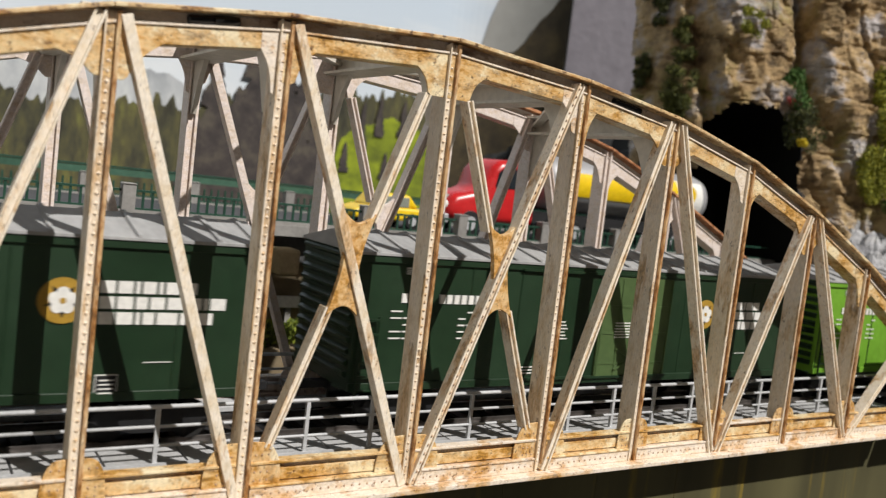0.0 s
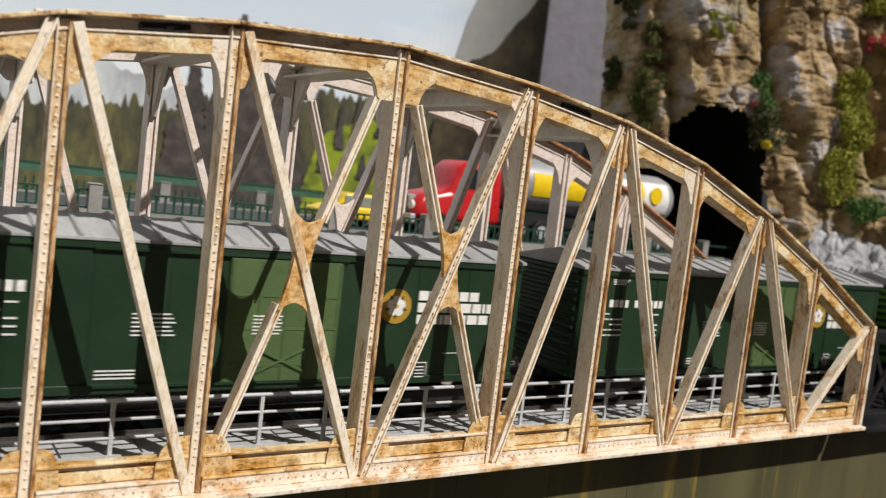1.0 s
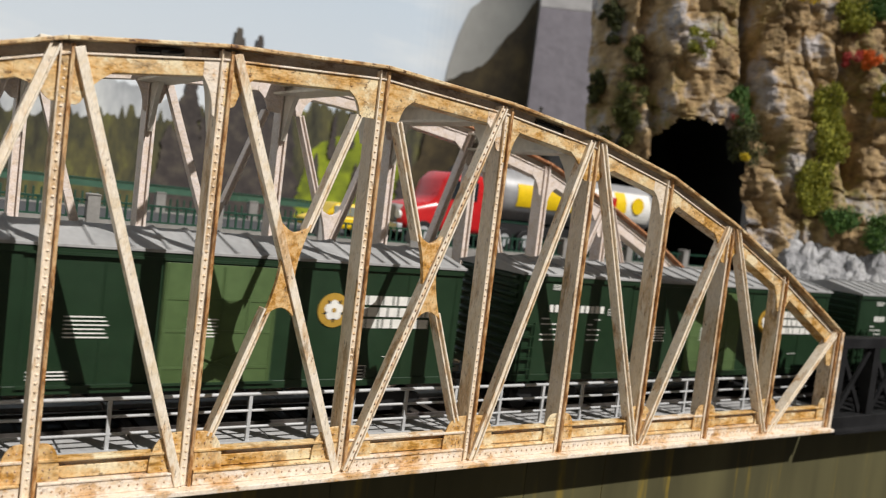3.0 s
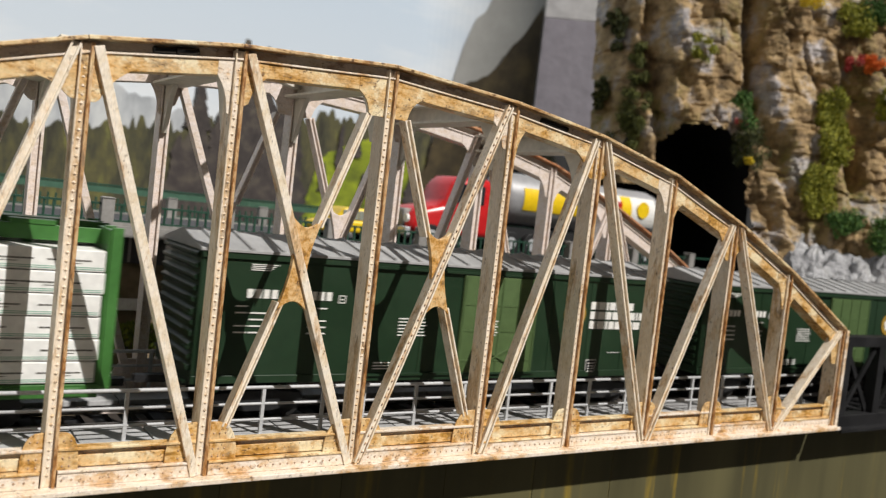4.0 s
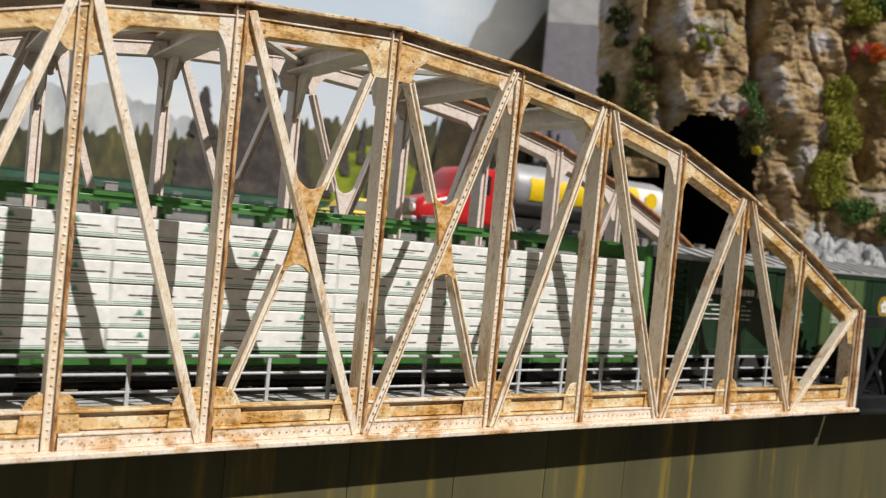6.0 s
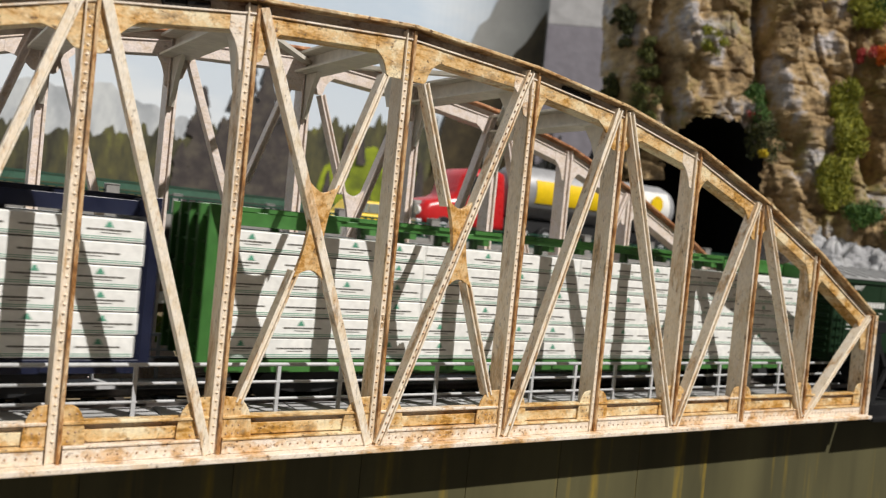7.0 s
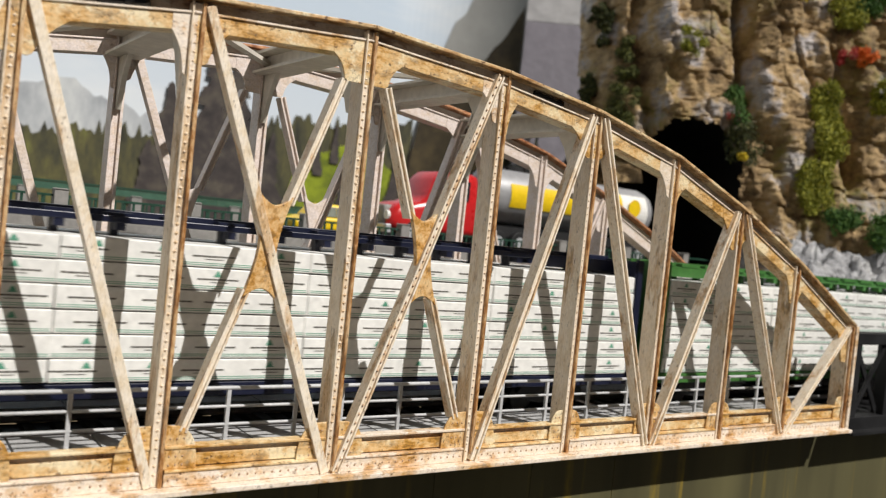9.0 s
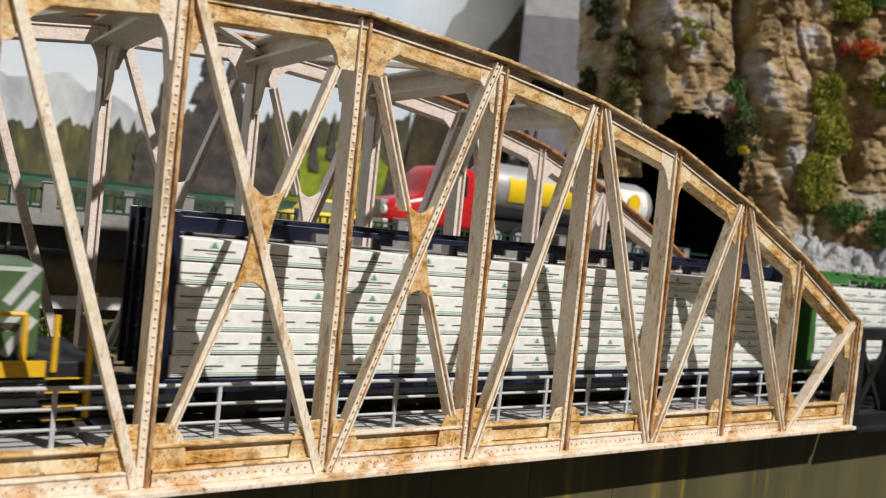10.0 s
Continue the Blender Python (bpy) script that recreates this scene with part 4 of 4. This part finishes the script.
def on_face(a, z, out=0.0):
    return FACE + RUN_A * a + OUT * (relief(a, z) + out) + Vector((0, 0, z))


def in_tunnel(a, z):
    c, r = -0.95, 2.35
    rr = r + 0.45 * noise.noise((a * 1.1, z * 0.9, 3)) + 0.2 * noise.noise((a * 3, z * 3, 3))
    shift = 0.22 * max(0.0, 9.0 - z)
    return c - rr - 1.7 * (z < 8.8) < a < c + rr + shift * 0.3 and (z < 9.9 or (a - c) ** 2 + (z - 9.9) ** 2 < rr * rr)


cliff = thing("cliff", "layered brown and grey rock cliff with a dark road tunnel", "cliff", ORIGIN)
bm = B()
na, nz = 230, 220
ias = [-5.9 + 24.4 * i / (na - 1) for i in range(na)]
zs = [2.0 + 22.5 * k / (nz - 1) for k in range(nz)]
grid = [[bm.verts.new(on_face(a, z)) for z in zs] for a in ias]
for i in range(na - 1):
    for k in range(nz - 1):
        if not in_tunnel((ias[i] + ias[i + 1]) / 2, (zs[k] + zs[k + 1]) / 2):
            bm.faces.new((grid[i][k], grid[i + 1][k], grid[i + 1][k + 1], grid[i][k + 1]))
bmesh.ops.delete(bm, geom=[v for v in bm.verts if not v.link_faces], context="VERTS")
part("rock_face", bm, M_ROCK, cliff)
# lining behind the portal, coloured black to stand in for the tunnel's shade
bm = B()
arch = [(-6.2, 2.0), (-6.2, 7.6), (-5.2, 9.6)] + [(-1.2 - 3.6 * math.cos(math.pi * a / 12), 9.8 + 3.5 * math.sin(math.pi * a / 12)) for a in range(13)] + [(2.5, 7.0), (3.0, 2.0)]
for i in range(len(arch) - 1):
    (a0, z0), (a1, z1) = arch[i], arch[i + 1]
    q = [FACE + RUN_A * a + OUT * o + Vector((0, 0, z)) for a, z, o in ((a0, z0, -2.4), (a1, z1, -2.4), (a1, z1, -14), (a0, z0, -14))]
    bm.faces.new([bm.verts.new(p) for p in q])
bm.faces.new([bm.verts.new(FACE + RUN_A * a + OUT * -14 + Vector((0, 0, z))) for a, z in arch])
part("tunnel_lining", bm, M_SHADEBLACK, cliff, "tunnel lining, its darkness painted black")
bm = B()
q = [(-6.5, -4.4), (18.4, -4.4), (18.4, -8), (-6.5, -8)]
for z in (24.4,):
    bm.faces.new([bm.verts.new(FACE + RUN_A * a + OUT * o + Vector((0, 0, z))) for a, o in q])
part("clifftop", bm, M_ROCK, cliff)

# grey rock apron at the cliff's foot
bm = B()
rows = []
for i in range(110):
    a = 1.6 + 15.0 * i / 109
    row = []
    for j in range(44):
        o = 4.6 - 5.4 * j / 43
        z = 7.4 - 0.75 * max(0.0, o) ** 0.9 + 0.45 * noise.noise((a * 0.6, o * 0.6, 0)) + 0.5 * noise.noise((a * 1.7, o * 1.7, 3)) + 0.28 * noise.noise((a * 4, o * 4, 5)) + 0.3 * (noise.cell((a * 1.6, o * 1.6, 2)) - 0.5)
        z -= 1.2 * max(0.0, 3.4 - a)
        if j == 0:
            z = -4.0
        row.append(bm.verts.new(FACE + RUN_A * a + OUT * o + Vector((0, 0, z))))
    rows.append(row)
for i in range(109):
    for j in range(43):
        bm.faces.new((rows[i][j], rows[i + 1][j], rows[i + 1][j + 1], rows[i][j + 1]))
plain("rock_apron", bm, M_SCREE, "broken light grey rock at the foot of the cliff", "rock")

# ---- plants on the cliff ----
def leaf_mat(name, cols):
    m, n, l, b = node_mat(name)
    g = n.new("ShaderNodeNewGeometry")
    l.new(ramp(n, l, g.outputs["Random Per Island"], *[(i / (len(cols) - 1), c) for i, c in enumerate(cols)]), b.inputs["Base Color"])
    b.inputs["Roughness"].default_value = 0.75
    return m


M_LIME = leaf_mat("lime_foliage", [(0.10, 0.115, 0.008), (0.23, 0.24, 0.014), (0.40, 0.38, 0.035)])
M_LEAF = leaf_mat("green_foliage", [(0.02, 0.06, 0.01), (0.05, 0.13, 0.015), (0.09, 0.17, 0.02)])
M_DLEAF = leaf_mat("dark_foliage", [(0.014, 0.020, 0.005), (0.045, 0.055, 0.010), (0.10, 0.105, 0.015)])
M_MOSS = leaf_mat("moss_foliage", [(0.03, 0.04, 0.006), (0.075, 0.085, 0.010), (0.13, 0.14, 0.018)])
M_ORANGE = leaf_mat("orange_flowers", [(0.55, 0.10, 0.01), (0.75, 0.16, 0.015), (0.8, 0.22, 0.03)])
M_CRIM = leaf_mat("red_flowers", [(0.30, 0.03, 0.03), (0.48, 0.05, 0.05), (0.5, 0.10, 0.08)])
M_GOLD = leaf_mat("yellow_flowers", [(0.55, 0.40, 0.01), (0.72, 0.55, 0.02), (0.8, 0.62, 0.05)])


def clump(name, label, category, material, a, z, ra, rz, count, size, seed, depth=0.8):
    """A bush of small folded leaves, gathered in tufts so that its outline is uneven and has gaps."""
    rg = random.Random(seed)
    bm = B()
    count, size = int(count * 1.9), size * 0.72
    tufts = [(a + ra * rg.uniform(-1, 1), z + rz * rg.uniform(-1, 1)) for _ in range(max(5, count // 80))]
    tufts = [t for t in tufts if ((t[0] - a) / ra) ** 2 + ((t[1] - z) / rz) ** 2 < 1.1] or [(a, z)]
    spread = 0.22 * min(1.0, ra + 0.25)
    for _ in range(count):
        ta, tz = rg.choice(tufts)
        d = Vector((rg.gauss(0, 1), rg.gauss(0, 1), rg.gauss(0, 1))).normalized() * spread * 1.7 * rg.random() ** 0.4
        p = on_face(ta, tz, 0.15 + depth * 0.4) + d
        r = size * rg.uniform(0.6, 1.3)
        m = Matrix.Translation(p) @ Euler((rg.uniform(0, 6.3), rg.uniform(0, 6.3), rg.uniform(0, 6.3))).to_matrix().to_4x4()
        q = [bm.verts.new(m @ Vector(c)) for c in ((-r, 0, 0), (0, r * 0.6, r * 0.25), (r, 0, 0), (0, -r * 0.6, r * 0.25))]
        bm.faces.new(q)
    return plain(name, bm, material, label, category, group="plants on the cliff")


PLANTS = [
    ("bush", "lime green moss bush hanging on the cliff", "bush", M_LIME, 5.75, 12.7, 0.8, 2.1, 4200, 0.10),
    ("bush", "lime green moss bush hanging on the cliff", "bush", M_LIME, 4.9, 9.4, 0.85, 1.3, 2600, 0.10),
    ("bush", "mid green leafy bush at the cliff foot", "bush", M_LEAF, 6.3, 7.9, 1.0, 0.55, 1100, 0.11),
    ("bush", "mid green leafy bush at the cliff foot", "bush", M_LEAF, 8.3, 7.5, 1.1, 0.8, 1100, 0.11),
    ("creeper", "green creeper with fine stems on the rock", "plant", M_DLEAF, 1.45, 11.4, 0.75, 1.3, 1100, 0.10),
    ("creeper", "green creeper with fine stems on the rock", "plant", M_LEAF, 1.15, 13.2, 0.6, 1.2, 900, 0.10),
    ("flower_tuft", "small tuft of yellow flowers on the rock", "flowers", M_GOLD, 1.1, 10.4, 0.3, 0.18, 150, 0.09),
    ("flower_tuft", "small tuft of pink red flowers on the rock", "flowers", M_CRIM, 0.75, 12.5, 0.3, 0.1, 70, 0.09),
    ("moss_tuft", "olive moss tuft on a rock ledge", "moss", M_LIME, -1.4, 16.2, 0.5, 0.7, 500, 0.10),
    ("flower_tuft", "bright orange flowering tuft on the rock", "flowers", M_ORANGE, 7.9, 16.5, 0.42, 0.35, 360, 0.10),
    ("flower_tuft", "crimson red flowering tuft on the rock", "flowers", M_CRIM, 7.0, 16.9, 0.4, 0.65, 240, 0.10),
    ("bush", "lime and green bush on the upper cliff", "bush", M_LIME, 7.0, 18.8, 0.8, 1.0, 1300, 0.11),
    ("bush", "lime and green bush on the upper cliff", "bush", M_LEAF, 8.4, 19.6, 0.8, 0.8, 900, 0.11),
    ("bush", "lime and green bush on the upper cliff", "bush", M_LIME, 8.8, 14.3, 0.5, 0.9, 800, 0.11),
    ("flower_tuft", "yellow flowering tuft high on the cliff", "flowers", M_GOLD, 4.3, 19.6, 0.8, 0.25, 350, 0.10),
    ("bush", "dark green bush along the cliff edge", "bush", M_DLEAF, -5.3, 17.2, 0.4, 1.3, 1100, 0.13),
    ("bush", "dark green bush along the cliff edge", "bush", M_DLEAF, -5.7, 13.8, 0.4, 0.9, 700, 0.13),
    ("moss_tuft", "olive moss streak down the rock", "moss", M_MOSS, -4.3, 14.0, 0.55, 2.6, 1500, 0.10),
    ("moss_tuft", "olive moss streak down the rock", "moss", M_MOSS, -4.6, 11.6, 0.7, 1.3, 900, 0.10),
]
for i, (nm, lab, cat, mt, a, z, ra, rz, cnt, sz) in enumerate(PLANTS):
    clump(nm, lab, cat, mt, a, z, ra, rz, cnt, sz, 100 + i)

# ---- ground between the bridges and the dark hillside ----
M_EARTH = blotch("brown_ground", [(0.05, 0.042, 0.025), (0.10, 0.085, 0.05), (0.15, 0.13, 0.08)], 2.0)
bm = B()
box(bm, -110, 48, 1.17, YB, -9, -6)
plain("ground", bm, M_EARTH, "brown scenery ground below the bridges", "ground", "structure")

# ---- the road bridge behind ----
road = thing("road_bridge", "concrete road bridge with green railings", "bridge", ORIGIN)
ZD = 4.62
YN, YR = 11.3, 18.4
bm = B()
box(bm, -70, 27, YN - 0.25, YR + 0.25, ZD - 0.35, ZD)
part("deck_slab", bm, M_CONC, road)
bm = B()
box(bm, -70, 27, YN + 0.3, YR - 0.3, ZD + 0.004, ZD + 0.06)
part("carriageway", bm, M_ASPHALT, road)
for y in (YN - 0.1, YR - 0.1):
    bm = B()
    box(bm, -70, 27, y - 0.05, y + 0.35, ZD, ZD + 0.12)
    part("kerb", bm, M_CONC, road)
bm = B()
box(bm, -70, 27, YN + 0.35, YN + 0.7, ZD - 1.25, ZD - 0.35)
gird = part("girder", bm, M_GIRDER, road, "dark grey girder")
for i in range(24):
    bm = B()
    box(bm, -17.3 + 1.8 * i, -17.22 + 1.8 * i, YN + 0.25, YN + 0.35, ZD - 1.2, ZD - 0.35)
    part("stiffener", bm, M_CONC, gird)
bm = B()
box(bm, 0.95, 1.75, YN - 0.55, YN + 0.346, ZD - 1.6, ZD - 0.75)
part("bearing_block", bm, paint("sandstone", (0.50, 0.40, 0.24), 0.85, 0.2, 0.8), road, "tan stone bearing block", bev=0.1)
for x in range(-62, 26, 11):
    bm = B()
    box(bm, x - 0.6, x + 0.6, YN + 3.0, YR - 0.9, -6, ZD - 0.35)
    part("pier", bm, M_CONC, road)
bm = B()
box(bm, -0.2, 0.2, -0.2, 0.2, -0.3, 0.86)
prism(bm, [(-0.23, 0.86), (0.23, 0.86), (0.18, 0.91), (-0.18, 0.91)][::-1], -0.23, 0.23)
BOLLARD = mesh_of("railing_pillar", bm, M_CONC, 0.03)
bm = B()
box(bm, -0.035, 0.035, -0.03, 0.03, 0.12, 0.66)
PICKET = mesh_of("picket", bm, M_ROADGREEN)
for y, h in ((YN, 0.72), (YR, 1.2)):
    for z0, z1 in ((0.12, 0.18), (h - 0.07, h)):
        bm = B()
        box(bm, -70, 26.5, y - 0.05, y + 0.05, ZD + z0, ZD + z1)
        part("railing_bar", bm, M_ROADGREEN, road)
    x = -3.75 - 16
    while x < 25:
        part("railing_pillar", BOLLARD, M_CONC, road, loc=(x, y, ZD))
        for i in range(12):
            px = x + 0.45 + i * 0.28
            if -9 < px < 24:
                part("picket", PICKET, M_ROADGREEN, road, loc=(px, y, ZD))
        x += 4.0
bm = B()
box(bm, -70, 26.5, YR - 0.02, YR + 0.02, ZD + 0.85, ZD + 1.12)
part("railing_panel", bm, M_PANEL, road, "green infill panel")

# ---- bank below the road bridge ----
bm = B()
box(bm, -40, 26, YN - 0.6, YN + 0.85, -6, 0.5)
box(bm, -40, 26, YN + 0.85, YN + 2.2, -6, 3.35)
plain("bank_wall", bm, blotch("tan_wall", [(0.10, 0.075, 0.045), (0.19, 0.145, 0.085), (0.30, 0.24, 0.15)], 1.6), "tan brown retaining wall and ledge under the road bridge", "wall", bev=0.04)
barrier = thing("barrier", "white barrier rail along the ledge under the road bridge", "barrier", ORIGIN)
bm = B()
box(bm, -40, 26, YN + 0.55, YN + 0.65, 1.75, 2.15)
part("rail", bm, M_WHITE, barrier, bev=0.02)
for i in range(16):
    bm = B()
    box(bm, -38.1 + 4 * i, -37.9 + 4 * i, YN + 0.65, YN + 0.8, 0.49, 2.1)
    part("post", bm, M_CONC, barrier)
M_HEDGE = leaf_mat("bank_shrub_leaves", [(0.06, 0.09, 0.01), (0.14, 0.19, 0.015), (0.24, 0.28, 0.03)])
rg = random.Random(77)
for i in range(8):
    bm = B()
    x0 = -16 + 5.0 * i
    for _ in range(1500):
        u = rg.uniform(0, 5.0)
        h = 0.95 + 0.35 * noise.noise(((x0 + u) * 0.9, 4, 0))
        p = Vector((x0 + u, YN + 0.25 + rg.gauss(0, 0.22), 0.45 + h * rg.random() ** 0.7))
        m = Matrix.Translation(p) @ Euler((rg.uniform(0, 6.3), rg.uniform(0, 6.3), rg.uniform(0, 6.3))).to_matrix().to_4x4()
        r = rg.uniform(0.07, 0.14)
        bm.faces.new([bm.verts.new(m @ Vector(c)) for c in ((-r, 0, 0), (0, r * 0.6, r * 0.25), (r, 0, 0), (0, -r * 0.6, r * 0.25))])
    plain("shrub", bm, M_HEDGE, "low lime green shrubs on the ledge under the road bridge", "bush", group="shrubs on the ledge")

# ---- tanker lorry ----
def wheel(parent, x, y, z, r, w=0.32):
    bm = B()
    rod(bm, (x, y - w / 2, z), (x, y + w / 2, z), r, 24)
    ty = part("wheel", bm, M_BLACK, parent, bev=0.03)
    bm = B()
    rod(bm, (x, y - w / 2 - 0.02, z), (x, y - w / 2 + 0.03, z), r * 0.55, 16)
    part("rim", bm, M_SILVER, ty)


lorry = thing("tanker_lorry", "tanker lorry with red bonneted cab and silver tank banded yellow", "lorry", at(0, 13.2, ZD + 0.06))
bm = B()
prof = [(8.15, 0.55), (8.1, 1.25), (8.45, 1.6), (9.75, 1.85), (10.0, 2.7), (10.4, 3.12), (12.2, 3.15), (12.4, 0.55)]
prism(bm, prof[::-1], -1.15, 1.15)
cabp = part("cab", bm, M_RED, lorry, "glossy red bonneted cab", bev=0.3, smooth=True)
bm = B()
box(bm, 8.0, 8.5, -0.75, 0.75, 0.8, 1.55)
part("grille", bm, M_CONC, cabp, "grey radiator grille", bev=0.12)
bm = B()
prism(bm, [(10.2, 2.0), (10.3, 2.6), (10.55, 2.8), (11.7, 2.8), (11.7, 2.0)][::-1], -1.17, 1.17)
part("cab_window", bm, M_GLASS, cabp)
bm = B()
box(bm, 7.9, 8.15, -1.2, 1.2, 0.45, 0.8)
part("bumper", bm, M_SILVER, lorry, bev=0.04)
bm = B()
rod(bm, (8.14, -0.9, 1.15), (8.02, -0.9, 1.15), 0.17, 14)
part("headlight", bm, M_WHITE, lorry)
bm = B()
k = 28
ringsx = [(12.9, 0.7), (13.05, 1.0), (13.4, 1.12), (22.3, 1.12), (22.75, 1.0), (22.9, 0.7)]
rings = [[bm.verts.new((x, 1.12 * r / 1.12 * math.cos(math.tau * i / k), 2.5 + 1.03 * r * math.sin(math.tau * i / k))) for i in range(k)] for x, r in ringsx]
for a, b2 in zip(rings, rings[1:]):
    for i in range(k):
        bm.faces.new((a[i], a[(i + 1) % k], b2[(i + 1) % k], b2[i]))
bm.faces.new(rings[0])
bm.faces.new(rings[-1][::-1])
tank = part("tank", bm, M_TANK, lorry, "silver grey tank", smooth=True)


def tank_band(name, x0, x1, a0, a1, material, out):
    bm = B()
    seg = 8
    pts = []
    for i in range(seg + 1):
        a = math.pi + radians(a0 + (a1 - a0) * i / seg)
        pts.append(((1.12 + out) * math.cos(a), 2.5 + (1.153 + out) * math.sin(a)))
    for (y0, z0), (y1, z1) in zip(pts, pts[1:]):
        bm.faces.new([bm.verts.new(p) for p in ((x0, y0, z0), (x0, y1, z1), (x1, y1, z1), (x1, y0, z0))])
    part(name, bm, material, tank)


tank_band("white_band", 18.5, 22.3, -42, 32, M_WHITE, 0.012)
tank_band("yellow_band", 13.9, 18.5, -26, 24, M_TRUCKY, 0.02)
tank_band("yellow_panel", 19.9, 20.6, -40, 10, M_TRUCKY, 0.02)
bm = B()
disc_y(bm, 21.35, -1.16, 2.7, 0.40, 24, 0.02)
part("emblem", bm, M_TRUCKY, tank, "round yellow emblem")
bm = B()
letter_bars(bm, 18.95, 2.55, 0.42, [1, 1, 1, 1], 0.2, 0.05, -1.145)
part("lettering", bm, M_RED, tank, "red lettering shown as bars")
bm = B()
box(bm, 12.1, 23.0, -0.9, 0.9, 0.75, 1.2)
part("chassis", bm, M_BLACK, lorry)
for x in (9.2, 13.4, 14.6, 20.7, 21.9):
    for y in (-1.0, 1.0):
        wheel(lorry, x, y, 0.5, 0.5)

# ---- yellow car ----
car = thing("yellow_car", "small yellow car with pale windows", "car", at(0.2, 13.9, ZD + 0.06))
bm = B()
prism(bm, [(4.5, 0.3), (4.45, 0.6), (5.1, 0.8), (7.4, 0.8), (7.6, 0.65), (7.6, 0.3)][::-1], -0.8, 0.8)
body = part("body", bm, M_TRUCKY, car, bev=0.1)
bm = B()
prism(bm, [(5.1, 0.8), (5.55, 1.3), (6.9, 1.3), (7.35, 0.8)][::-1], -0.7, 0.7)
cabin = part("cabin", bm, M_TRUCKY, car, bev=0.12)
for x0, x1 in ((5.5, 6.1), (6.22, 6.8)):
    bm = B()
    box(bm, x0 - 0.05, x1 + 0.05, -0.72, -0.69, 0.82, 1.2)
    part("window", bm, M_CARWIN, cabin, bev=0.01)
for x in (5.2, 7.0):
    for y in (-0.75, 0.75):
        wheel(car, x, y, 0.3, 0.3, 0.2)

# ---- dark hillside beyond the lorry, its shade painted into the colour ----
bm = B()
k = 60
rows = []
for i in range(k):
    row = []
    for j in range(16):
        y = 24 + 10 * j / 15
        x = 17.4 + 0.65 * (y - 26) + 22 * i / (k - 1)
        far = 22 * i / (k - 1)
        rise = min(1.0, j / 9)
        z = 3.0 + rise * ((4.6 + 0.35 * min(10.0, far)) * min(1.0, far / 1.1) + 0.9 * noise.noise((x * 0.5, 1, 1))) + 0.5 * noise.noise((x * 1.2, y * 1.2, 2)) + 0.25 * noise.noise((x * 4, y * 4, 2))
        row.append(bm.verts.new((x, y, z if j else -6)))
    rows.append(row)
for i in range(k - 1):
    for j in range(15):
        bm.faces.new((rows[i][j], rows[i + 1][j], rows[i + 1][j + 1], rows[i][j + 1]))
plain("dark_hillside", bm, M_SHADEBLACK, "hillside beside the tunnel, its shade painted near black", "hill")


def small_fir(x, y, z, h, seed):
    rg = random.Random(seed)
    t = thing("fir_tree", "small dark model fir tree on the hillside", "tree", at(x, y, z), group="firs on the hillside")
    bm = B()
    rod(bm, (0, 0, -0.3), (0, 0, h), 0.09, 6, 0.02)
    part("trunk", bm, M_TIE, t)
    bm = B()
    for _ in range(420):
        u = rg.random() ** 1.3
        a = rg.uniform(0, math.tau)
        r = (1 - u) * h * 0.24 * rg.uniform(0.3, 1.1)
        c = Vector((r * math.cos(a), r * math.sin(a), h * (0.1 + 0.9 * u) - 0.1 * r))
        d = Vector((math.cos(a), math.sin(a), -0.35)) * 0.16
        e = Vector((-math.sin(a), math.cos(a), 0)) * 0.06
        bm.faces.new([bm.verts.new(c + p) for p in (-d - e, d, -d + e)])
    part("crown", bm, M_DLEAF, t)


for i, (x, y, h) in enumerate([(24.5, 27.5, 3.2), (26.0, 28.0, 2.2), (27.2, 27.5, 3.6), (28.4, 28.0, 2.6)]):
    small_fir(x, y, 9.8, h, 40 + i)

# ---- dark approach span beyond the bridge's end ----
span = thing("approach_span", "dark grey lattice girder span beyond the truss bridge", "bridge", ORIGIN)
M_SPAN = paint("span_dark_grey", (0.008, 0.008, 0.009), 0.55, 0.3, 1.0)
for y in (0.15, YF):
    for z0, z1 in ((-0.25, 0.35), (2.95, 3.35)):
        bm = B()
        box(bm, 20.45, 44, y, y + 0.5, z0, z1)
        part("chord", bm, M_SPAN, span, bev=0.02)
    for i in range(10):
        x = 20.45 + i * 2.3
        bm = B()
        box(bm, x, x + 0.42, y + 0.02, y + 0.48, 0.35, 2.95)
        part("post", bm, M_SPAN, span, bev=0.02)
        for p, q in (((x + 0.42, 0.35), (x + 2.3, 2.95)), ((x + 0.42, 2.95), (x + 2.3, 0.35))):
            bm = B()
            slant(bm, p, q, -0.1, 0.1, y + 0.15 + (0.1 if p[1] > 1 else 0), y + 0.24 + (0.1 if p[1] > 1 else 0))
            part("lattice_bar", bm, M_SPAN, span)
bm = B()
box(bm, 20.2, 44, -0.2, YF, -0.2, -0.1)
box(bm, 20.2, 44, 0.65, YF, -0.1, 0.3)
part("floor_plate", bm, M_SPAN, span)


# ---- what moves ----
RUN = [(0.0, 0.0), (1.0, 8.42), (2.0, 16.85), (2.7, 22.5), (3.8, 31.2), (4.5, 36.9), (5.0, 40.9), (5.5, 44.95), (6.0, 49.15), (6.2, 50.75), (7.3, 58.9), (8.0, 64.35), (8.5, 68.35), (9.7, 78.05), (10.0, 80.4)]


def motions():
    for car, q in TRAIN:
        walk(car, [(t, at(q + s, YT, ZR)) for t, s in RUN])


motions()
